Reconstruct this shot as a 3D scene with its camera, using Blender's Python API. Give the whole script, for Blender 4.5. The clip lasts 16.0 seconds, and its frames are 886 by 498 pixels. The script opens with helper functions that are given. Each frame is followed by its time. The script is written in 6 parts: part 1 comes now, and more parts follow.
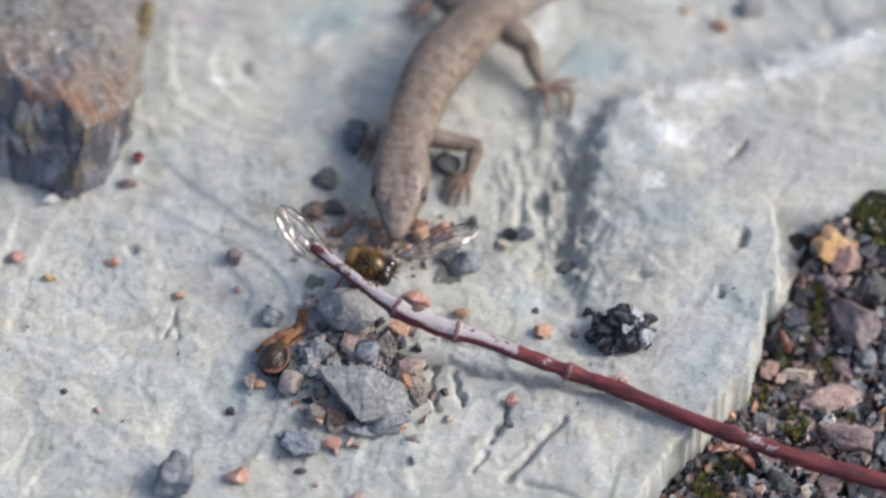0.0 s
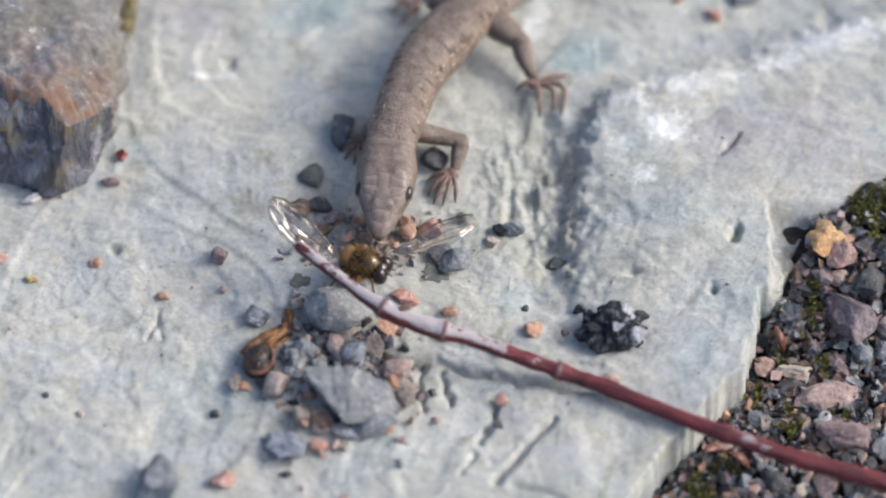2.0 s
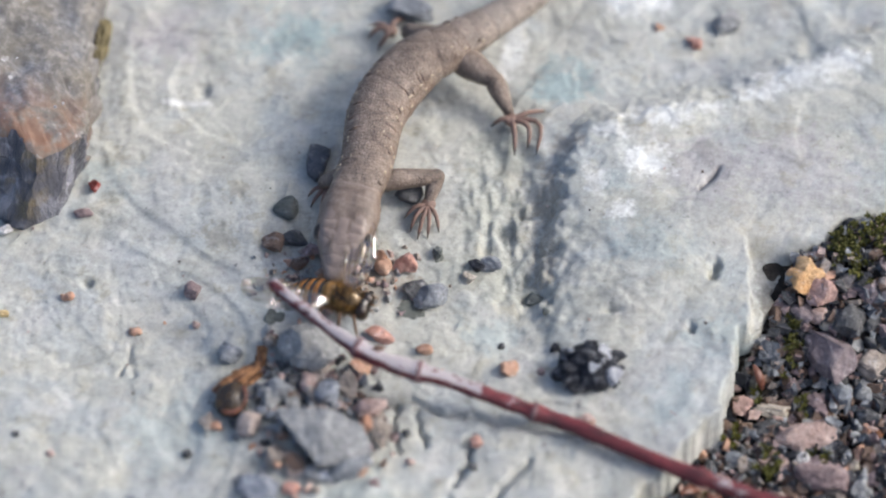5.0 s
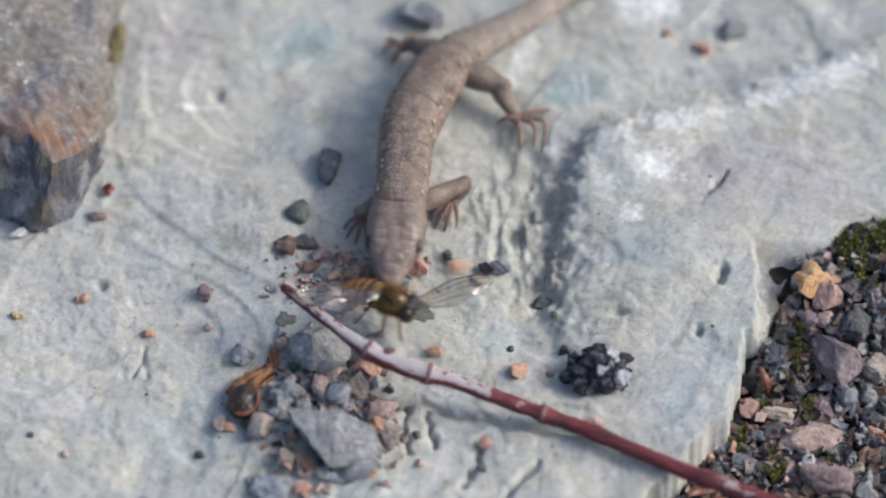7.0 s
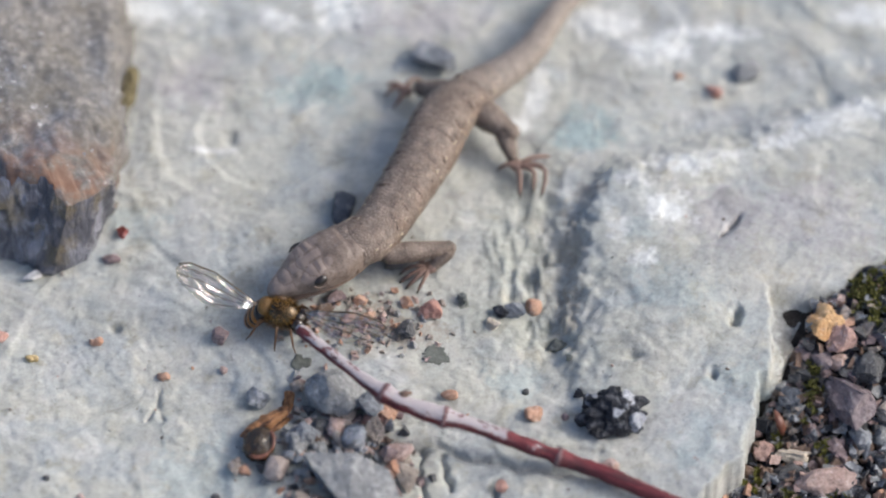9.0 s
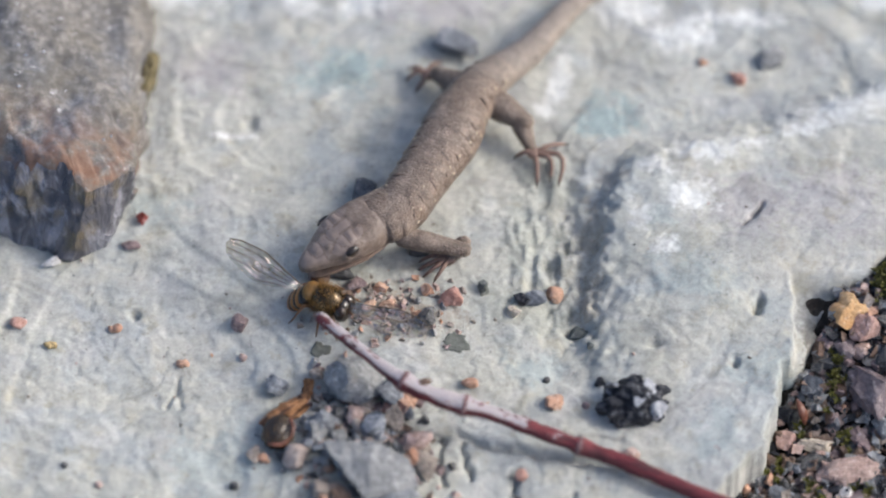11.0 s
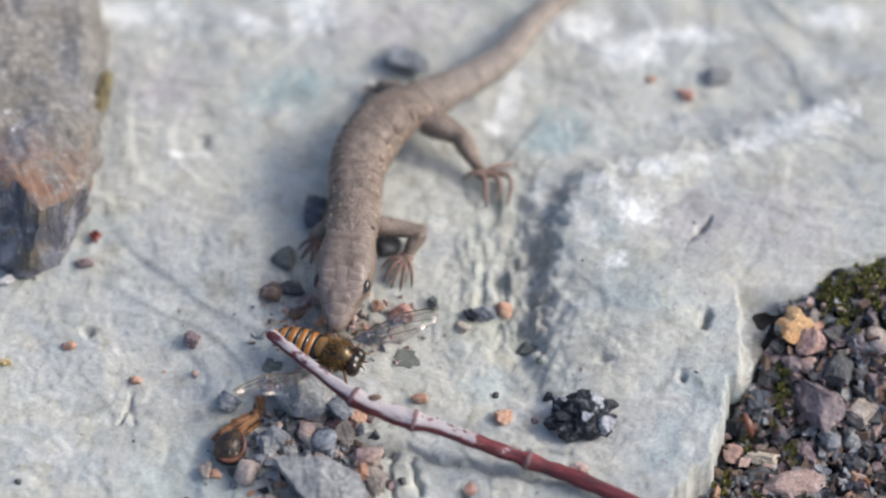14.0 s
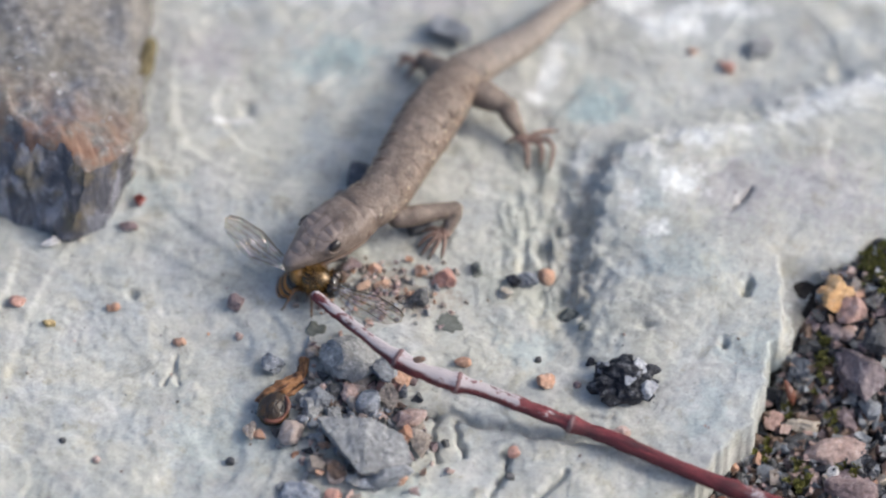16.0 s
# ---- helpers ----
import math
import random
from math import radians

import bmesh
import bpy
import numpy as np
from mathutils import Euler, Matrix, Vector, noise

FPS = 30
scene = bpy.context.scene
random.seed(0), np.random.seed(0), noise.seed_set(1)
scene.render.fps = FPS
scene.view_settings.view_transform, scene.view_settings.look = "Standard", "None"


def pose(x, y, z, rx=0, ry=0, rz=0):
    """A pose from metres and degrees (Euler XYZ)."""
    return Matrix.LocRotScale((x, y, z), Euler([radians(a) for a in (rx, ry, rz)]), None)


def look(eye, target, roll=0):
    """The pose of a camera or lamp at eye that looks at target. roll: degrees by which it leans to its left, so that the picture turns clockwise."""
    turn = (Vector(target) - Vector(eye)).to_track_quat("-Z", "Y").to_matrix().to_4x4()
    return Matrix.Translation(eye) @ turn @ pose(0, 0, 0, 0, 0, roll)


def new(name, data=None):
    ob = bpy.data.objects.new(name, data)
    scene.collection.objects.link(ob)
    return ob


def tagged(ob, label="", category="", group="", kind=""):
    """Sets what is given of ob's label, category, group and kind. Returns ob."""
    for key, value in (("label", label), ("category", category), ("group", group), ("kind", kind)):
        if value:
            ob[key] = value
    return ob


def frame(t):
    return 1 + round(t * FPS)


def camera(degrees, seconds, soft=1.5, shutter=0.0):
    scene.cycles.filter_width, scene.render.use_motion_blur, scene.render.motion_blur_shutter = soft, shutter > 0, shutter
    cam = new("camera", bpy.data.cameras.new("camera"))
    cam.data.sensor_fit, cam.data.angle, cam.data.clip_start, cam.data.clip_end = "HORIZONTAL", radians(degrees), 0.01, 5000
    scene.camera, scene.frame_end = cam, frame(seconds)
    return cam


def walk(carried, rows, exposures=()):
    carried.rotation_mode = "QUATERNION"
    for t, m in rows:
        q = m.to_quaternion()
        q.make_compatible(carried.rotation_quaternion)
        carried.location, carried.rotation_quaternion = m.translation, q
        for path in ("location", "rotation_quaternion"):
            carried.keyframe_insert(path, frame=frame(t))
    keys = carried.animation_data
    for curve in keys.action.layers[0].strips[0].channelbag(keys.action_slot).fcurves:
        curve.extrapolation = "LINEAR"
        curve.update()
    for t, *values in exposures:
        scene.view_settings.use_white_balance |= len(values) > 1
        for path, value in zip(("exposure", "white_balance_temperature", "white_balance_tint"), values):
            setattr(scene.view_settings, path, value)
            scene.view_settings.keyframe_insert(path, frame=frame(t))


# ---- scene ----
# ---------- the camera: a long lens held by hand about half a metre away ----------
MM = 0.001
cam = camera(12.0, 16.0, soft=2.1, shutter=0.5)
cam.data.dof.use_dof = True
cam.data.dof.focus_distance = 0.519
cam.data.dof.aperture_fstop = 8.0
PATH = [
    (0, (0.00014, -0.29137, 0.43698), (-0.00251, 0.00396, 0.00899), 0.935),
    (0.5, (0.00255, -0.28660, 0.43507), (-0.00458, 0.00310, 0.00330), 0.015),
    (1, (0.00401, -0.28245, 0.43454), (-0.00312, 0.00586, 0.00185), 0.077),
    (1.5, (0.00371, -0.28324, 0.43291), (-0.00238, 0.00701, 0.00149), 0.094),
    (2, (0.00694, -0.28274, 0.43202), (-0.00104, 0.00877, 0.00149), -0.418),
    (2.5, (0.00451, -0.27765, 0.43104), (-0.00204, 0.00882, -0.00288), -0.049),
    (3, (0.00739, -0.28146, 0.42630), (-0.00112, 0.01178, -0.00304), -0.517),
    (3.5, (0.00804, -0.27227, 0.42755), (0.00116, 0.01695, -0.00454), 0.053),
    (6, (0.01095, -0.26220, 0.44590), (0.00199, 0.01462, 0.00580), -0.374),
    (6.5, (0.00941, -0.26786, 0.44796), (0.00102, 0.01368, 0.01084), -0.189),
    (7, (0.01063, -0.26412, 0.44419), (0.00060, 0.01282, 0.00418), -0.436),
    (7.5, (-0.00210, -0.26013, 0.44377), (-0.00320, 0.01566, 0.00293), 1.164),
    (8, (-0.00019, -0.25957, 0.44375), (-0.00218, 0.01592, 0.00273), 0.881),
    (8.5, (0.00090, -0.25152, 0.44784), (-0.00187, 0.01773, 0.00298), 0.802),
    (9, (0.00307, -0.26431, 0.44463), (-0.00135, 0.01705, 0.00734), 0.560),
    (9.5, (0.00325, -0.26125, 0.44526), (-0.00304, 0.01696, 0.00599), 0.281),
    (12, (0.00646, -0.26191, 0.44164), (-0.00317, 0.01737, 0.00311), -0.191),
    (12.5, (0.00157, -0.26180, 0.44358), (-0.00184, 0.01766, 0.00507), 0.859),
    (13, (0.00481, -0.26466, 0.44478), (0.00260, 0.01653, 0.00736), 0.796),
    (13.5, (0.01589, -0.26324, 0.44491), (0.00306, 0.01490, 0.00574), -0.874),
    (14, (0.01066, -0.26243, 0.44860), (0.00234, 0.01625, 0.00966), -0.203),
    (14.5, (0.00162, -0.26832, 0.44699), (0.00074, 0.01406, 0.01034), 1.224),
    (15, (0.00643, -0.26446, 0.45161), (-0.00203, 0.01438, 0.01277), 0.229),
    (15.5, (0.00158, -0.27154, 0.44807), (-0.00115, 0.01328, 0.01302), 1.341),
    (16, (0.00213, -0.27397, 0.44411), (-0.00298, 0.01110, 0.00925), 0.899),
]
walk(cam, [(t, look(eye, target, roll)) for t, eye, target, roll in PATH], exposures=[(0, 0.40, 6200, 10), (0.5, 0.41, 6160, 10), (1.5, 0.42, 6150, 10), (2.5, 0.43, 6150, 10), (3, 0.38, 6155, 10), (3.5, 0.49, 6160, 10), (6.5, 0.30, 6130, 10), (7, 0.26, 6130, 10), (7.5, 0.36, 6170, 10), (8, 0.34, 6180, 10), (9, 0.33, 6180, 10), (9.5, 0.42, 6190, 10), (12, 0.33, 6160, 10), (13, 0.29, 6160, 10), (13.5, 0.30, 6160, 10), (14, 0.41, 6160, 10), (16, 0.39, 6190, 10)])

# ---------- world and light ----------
world = bpy.data.worlds.new("world")
world.use_nodes = True
scene.world = world
wn = world.node_tree
sky = wn.nodes.new("ShaderNodeTexSky")
sky.sky_type, sky.sun_disc = "NISHITA", False
SUN_TO = Vector((0.99, 0.13, 0.74)).normalized()
sky.sun_elevation = math.asin(SUN_TO.z)
sky.sun_rotation = math.atan2(SUN_TO.x, SUN_TO.y)
sky.air_density, sky.dust_density = 0.75, 4.5
wn.links.new(sky.outputs[0], wn.nodes["Background"].inputs[0])
wn.nodes["Background"].inputs[1].default_value = 0.187
sun = new("sun", bpy.data.lights.new("sun", "SUN"))
sun.data.energy, sun.data.angle, sun.data.color = 1.15, radians(10), (1.0, 0.96, 0.90)
sun.matrix_world = look(SUN_TO * 2, (0, 0, 0))


# ---------- materials ----------
class Graph:
    """A small wrapper to wire a procedural material."""

    def __init__(self, name, rough=0.8, metal=0.0, spec=0.5):
        self.mat = bpy.data.materials.new(name)
        self.mat.use_nodes = True
        self.t = self.mat.node_tree
        self.bsdf = self.t.nodes["Principled BSDF"]
        self.bsdf.inputs["Roughness"].default_value = rough
        self.bsdf.inputs["Metallic"].default_value = metal
        self.bsdf.inputs["Specular IOR Level"].default_value = spec
        self.co = self.t.nodes.new("ShaderNodeTexCoord").outputs["Object"]

    def put(self, sock, value):
        if isinstance(value, bpy.types.NodeSocket):
            self.t.links.new(value, sock)
        else:
            sock.default_value = value

    def shift(self, amount=1.0):
        """Object coordinates shifted by a random amount for each object."""
        info = self.t.nodes.new("ShaderNodeObjectInfo")
        add = self.t.nodes.new("ShaderNodeVectorMath")
        self.put(add.inputs[0], self.co)
        comb = self.t.nodes.new("ShaderNodeCombineXYZ")
        mul = self.math("MULTIPLY", info.outputs["Random"], amount)
        self.put(comb.inputs[0], mul)
        self.put(comb.inputs[2], mul)
        self.put(add.inputs[1], comb.outputs[0])
        self.co = add.outputs[0]
        return self

    def stretch(self, x, y, z):
        m = self.t.nodes.new("ShaderNodeMapping")
        self.put(m.inputs["Vector"], self.co)
        m.inputs["Scale"].default_value = (x, y, z)
        return m.outputs[0]

    def noise(self, per_mm, detail=4, rough=0.6, co=None, warp=0.0):
        n = self.t.nodes.new("ShaderNodeTexNoise")
        self.put(n.inputs["Vector"], co or self.co)
        n.inputs["Scale"].default_value = per_mm * 1000
        n.inputs["Detail"].default_value, n.inputs["Roughness"].default_value = detail, rough
        n.inputs["Distortion"].default_value = warp
        return n.outputs["Fac"]

    def cells(self, per_mm, feature="F1", co=None, rand=1.0):
        n = self.t.nodes.new("ShaderNodeTexVoronoi")
        n.feature = feature
        self.put(n.inputs["Vector"], co or self.co)
        n.inputs["Scale"].default_value, n.inputs["Randomness"].default_value = per_mm * 1000, rand
        return n.outputs["Distance"]

    def ramp(self, fac, *stops):
        r = self.t.nodes.new("ShaderNodeValToRGB")
        self.put(r.inputs[0], fac)
        band = r.color_ramp.elements
        band.remove(band[1])
        for k, (p, c) in enumerate(stops):
            e = band[0] if k == 0 else band.new(p)
            e.position = p
            e.color = (c, c, c, 1) if isinstance(c, (int, float)) else (*c, 1)
        return r.outputs[0]

    def math(self, op, a, b=0.0):
        m = self.t.nodes.new("ShaderNodeMath")
        m.operation = op
        self.put(m.inputs[0], a)
        self.put(m.inputs[1], b)
        return m.outputs[0]

    def mix(self, fac, a, b, kind="MIX"):
        m = self.t.nodes.new("ShaderNodeMix")
        m.data_type, m.blend_type = "RGBA", kind
        self.put(m.inputs[0], fac)
        for s, v in ((m.inputs[6], a), (m.inputs[7], b)):
            self.put(s, (*v, 1) if isinstance(v, tuple) else v)
        return m.outputs[2]

    def axis(self, n, co=None):
        s = self.t.nodes.new("ShaderNodeSeparateXYZ")
        self.put(s.inputs[0], co or self.co)
        return s.outputs[n]

    def bump(self, height, mm, strength=1.0, under=None):
        b = self.t.nodes.new("ShaderNodeBump")
        b.inputs["Distance"].default_value, b.inputs["Strength"].default_value = mm * 0.001, strength
        self.put(b.inputs["Height"], height)
        if under is not None:
            self.put(b.inputs["Normal"], under)
        return b.outputs[0]

    def done(self, colour, normal=None, rough=None):
        self.put(self.bsdf.inputs["Base Color"], (*colour, 1) if isinstance(colour, tuple) else colour)
        if normal is not None:
            self.put(self.bsdf.inputs["Normal"], normal)
        if rough is not None:
            self.put(self.bsdf.inputs["Roughness"], rough)
        return self.mat


def make_rock():
    """Pale grey-green slate with bluish areas, chalky crusts, soil stains, dark pores and painted shade."""
    g = Graph("pale_grey_green_rock", 0.82, spec=0.35)
    base = g.ramp(g.noise(0.055, 5, 0.62, warp=0.8), (0.30, (0.41, 0.435, 0.425)), (0.42, (0.455, 0.45, 0.405)), (0.52, (0.50, 0.49, 0.44)), (0.60, (0.43, 0.44, 0.425)), (0.72, (0.47, 0.46, 0.435)))
    blue = g.ramp(g.noise(0.09, 4, 0.6, g.stretch(1.0, 1.2, 1.0), 0.6), (0.50, 0.0), (0.64, 1.0))
    base = g.mix(g.math("MULTIPLY", blue, 0.65), base, (0.40, 0.425, 0.44))
    grey = g.ramp(g.noise(0.13, 4, 0.62), (0.48, 0.0), (0.66, 1.0))
    base = g.mix(g.math("MULTIPLY", grey, 0.4), base, (0.44, 0.425, 0.43))
    warp = g.math("MULTIPLY", g.math("SUBTRACT", g.noise(0.3, 5, 0.65), 0.5), 2.6)
    warp = g.math("ADD", warp, g.math("MULTIPLY", g.math("SUBTRACT", g.noise(1.2, 4, 0.65), 0.5), 1.3))

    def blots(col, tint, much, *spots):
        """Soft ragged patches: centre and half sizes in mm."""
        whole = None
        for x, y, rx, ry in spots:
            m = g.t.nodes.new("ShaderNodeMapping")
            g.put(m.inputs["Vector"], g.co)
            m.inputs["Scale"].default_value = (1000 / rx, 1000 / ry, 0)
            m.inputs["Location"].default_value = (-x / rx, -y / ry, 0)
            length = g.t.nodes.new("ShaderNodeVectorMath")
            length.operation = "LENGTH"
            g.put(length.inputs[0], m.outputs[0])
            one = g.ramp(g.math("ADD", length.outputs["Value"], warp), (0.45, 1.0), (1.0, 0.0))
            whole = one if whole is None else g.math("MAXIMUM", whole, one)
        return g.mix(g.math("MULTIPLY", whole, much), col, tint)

    base = blots(base, (0.37, 0.425, 0.43), 0.55, (28, 15, 7, 4), (37, 12, 3, 3), (-8, -20, 7, 4), (16.5, 40.4, 5.5, 4.5), (-19, 45, 8, 5), (23, 23.5, 3, 2.4), (-30, -12, 8, 6), (8, 3, 5, 3), (36, 4, 6, 3.5), (-40, 24, 4, 4), (30, -6, 3.5, 5))
    base = blots(base, (0.32, 0.405, 0.41), 0.7, (16.5, 40.4, 5.0, 3.6), (-18, 47, 6, 4))
    base = blots(base, (0.44, 0.40, 0.42), 0.55, (-34, 46, 6, 5), (-7, 57, 12, 4), (45, 27, 9, 7), (34, 26, 8, 6))
    base = blots(base, (0.33, 0.31, 0.26), 0.7, (-23.6, 22.2, 2.0, 1.8), (-26.2, 15.8, 3.2, 2.6), (11, 19, 2.2, 6), (10, 26, 2.0, 4), (13, 10, 2.5, 2), (-11, 10.5, 8, 4.5), (-14, -9, 8, 8), (46, 27, 1.6, 2.2))
    base = blots(base, (0.18, 0.16, 0.135), 0.88, (41.8, 9, 1.9, 6.0), (41.4, 4.5, 1.5, 2.5))
    base = blots(base, (0.39, 0.387, 0.385), 0.5, (39, 16, 7, 9), (46, 24, 8, 6), (33, 20, 5, 6))
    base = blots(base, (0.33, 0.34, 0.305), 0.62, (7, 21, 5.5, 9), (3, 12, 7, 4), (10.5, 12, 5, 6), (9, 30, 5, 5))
    # brown shade of the slab's left face, painted into the rock's colour
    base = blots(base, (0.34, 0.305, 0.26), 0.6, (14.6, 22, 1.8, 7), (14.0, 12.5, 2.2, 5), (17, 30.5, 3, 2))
    # grey band beside the boulder: its shaded side put into the floor colour
    base = blots(base, (0.31, 0.315, 0.32), 0.55, (-40.2, 46, 2.4, 12), (-40.4, 34, 1.8, 7))
    base = blots(base, (0.36, 0.30, 0.25), 0.6, (-6, 9.5, 6, 3.2), (-10, 11, 5, 3))
    base = blots(base, (0.76, 0.76, 0.745), 0.9, (27.2, 27.0, 3.6, 2.8), (23.6, 19.9, 2.1, 1.6), (10.1, 46.0, 1.9, 5.5), (8.4, 41.4, 1.5, 1.4), (26, 53.7, 5.0, 3.0), (17.9, 57.6, 6, 2.6), (33, 56.5, 6, 2.0), (-40.4, 57.5, 8, 3), (-16, 58, 4, 3.5), (-23.3, 56, 3, 2.5), (52.4, 59.5, 5, 2))
    base = blots(base, (0.72, 0.72, 0.71), 0.8, (22.5, 31.6, 3.5, 1.6), (28, 34.0, 4.5, 2.0), (34.2, 35.8, 4.5, 1.8), (40, 38.2, 4, 1.6), (46, 41.2, 4.5, 2.4), (52, 43.2, 4, 2.4), (20, 24, 2, 3), (-31, 36, 4, 0.6))
    chalk = g.ramp(g.noise(0.12, 6, 0.7, g.stretch(1.0, 1.35, 1.0), 1.2), (0.52, 0.0), (0.64, 1.0))
    base = g.mix(g.math("MULTIPLY", chalk, 0.36), base, (0.58, 0.575, 0.55))
    ochre = g.ramp(g.noise(0.21, 4, 0.6), (0.56, 0.0), (0.70, 1.0))
    base = g.mix(g.math("MULTIPLY", ochre, 0.42), base, (0.46, 0.41, 0.30))
    mott = g.ramp(g.noise(0.55, 7, 0.76), (0.30, 0.78), (0.45, 0.97), (0.55, 1.03), (0.72, 1.14))
    base = g.mix(1.0, base, g.ramp(g.noise(0.2, 6, 0.66, warp=0.8), (0.30, 0.74), (0.45, 0.97), (0.58, 1.04), (0.70, 1.13)), "MULTIPLY")
    base = g.mix(1.0, base, mott, "MULTIPLY")
    fleck = g.ramp(g.noise(1.7, 4, 0.75), (0.34, 0.66), (0.48, 1.0), (0.64, 1.3))
    base = g.mix(0.35, base, fleck, "MULTIPLY")
    pores = g.ramp(g.noise(0.9, 4, 0.7), (0.27, 0.40), (0.37, 1.0))
    base = g.mix(0.7, base, pores, "MULTIPLY")
    pock = g.math("MULTIPLY", g.ramp(g.noise(0.42, 4, 0.62), (0.58, 0.0), (0.66, 1.0)), g.ramp(g.noise(0.05, 3, 0.5), (0.44, 0.0), (0.56, 0.42)))
    base = g.mix(pock, base, (0.30, 0.29, 0.24))
    base = g.mix(1.0, base, (0.85, 0.872, 0.85), "MULTIPLY")
    n = g.bump(g.noise(0.45, 7, 0.74), 0.6, 0.36)
    n = g.bump(g.noise(1.5, 6, 0.76), 0.35, 0.5, n)
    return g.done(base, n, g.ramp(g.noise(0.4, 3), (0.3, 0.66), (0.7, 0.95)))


def stone_mat(name, a, b, rough=0.7, speck_glint=0.45, grain=1.1, spec=0.5):
    a, b = (tuple(0.76 * c + 0.04 * sum(v) / 3 for c in v) for v in (a, b))
    g = Graph(name, rough, spec=spec).shift(0.9)
    col = g.ramp(g.noise(0.3, 5, 0.65), (0.34, a), (0.64, b))
    pale = tuple(min(0.8, 0.35 + 0.6 * c) for c in b)
    col = g.mix(g.math("MULTIPLY", g.ramp(g.noise(0.7, 5, 0.7), (0.56, 0.0), (0.64, 1.0)), 0.35), col, pale)
    # dark and pale specks; the brightest are glints painted into the stone colour
    col = g.mix(speck_glint, col, g.ramp(g.noise(grain * 1.5, 4, 0.72), (0.3, 0.25), (0.46, 1.0), (0.62, 1.6), (0.7, 2.6)), "MULTIPLY")
    n = g.bump(g.noise(0.5, 4, 0.65), 0.9, 0.6)
    n = g.bump(g.noise(grain * 1.8, 5, 0.7), 0.4, 0.8, n)
    return g.done(col, n, g.ramp(g.noise(grain, 3), (0.35, max(0.12, rough - 0.3)), (0.6, min(1.0, rough + 0.15))))


def make_boulder(front):
    if front:
        g = Graph("dark_mica_rock_face", 0.38, spec=0.6)
        col = g.ramp(g.noise(0.35, 6, 0.7, g.stretch(1.0, 0.5, 0.28), 0.8), (0.3, (0.035, 0.037, 0.045)), (0.5, (0.09, 0.09, 0.104)), (0.60, (0.26, 0.26, 0.285)), (0.70, (0.07, 0.074, 0.085)))
        och = g.ramp(g.noise(0.16, 5, 0.65), (0.52, 0.0), (0.64, 0.9))
        col = g.mix(g.math("MULTIPLY", och, 0.7), col, (0.17, 0.13, 0.06))
        n = g.bump(g.noise(0.8, 6, 0.7, g.stretch(1.0, 0.5, 0.3)), 0.8, 0.8)
        return g.done(col, n)
    g = Graph("speckled_grey_rock", 0.75, spec=0.4)
    col = g.ramp(g.noise(0.09, 5, 0.65), (0.32, (0.125, 0.138, 0.165)), (0.5, (0.20, 0.188, 0.168)), (0.66, (0.15, 0.155, 0.165)))
    col = g.mix(0.75, col, g.ramp(g.noise(0.9, 5, 0.72), (0.3, 0.4), (0.5, 1.0), (0.68, 2.1)), "MULTIPLY")
    col = g.mix(g.ramp(g.noise(0.65, 3, 0.6), (0.64, 0.0), (0.70, 0.8)), col, (0.5, 0.5, 0.5))
    ochre = g.ramp(g.noise(0.12, 5, 0.65, warp=0.6), (0.5, 0.0), (0.62, 0.4))
    col = g.mix(ochre, col, (0.13, 0.115, 0.08))
    edge = g.ramp(g.axis(1), (0.024, 1.0), (0.034, 0.0))
    rust = g.math("MULTIPLY", edge, g.ramp(g.noise(0.22, 5, 0.65), (0.42, 0.0), (0.58, 0.8)))
    col = g.mix(rust, col, (0.235, 0.12, 0.07))
    return g.done(g.mix(1.0, col, (0.79, 0.79, 0.79), "MULTIPLY"), g.bump(g.noise(0.7, 6, 0.66), 0.4, 0.5))


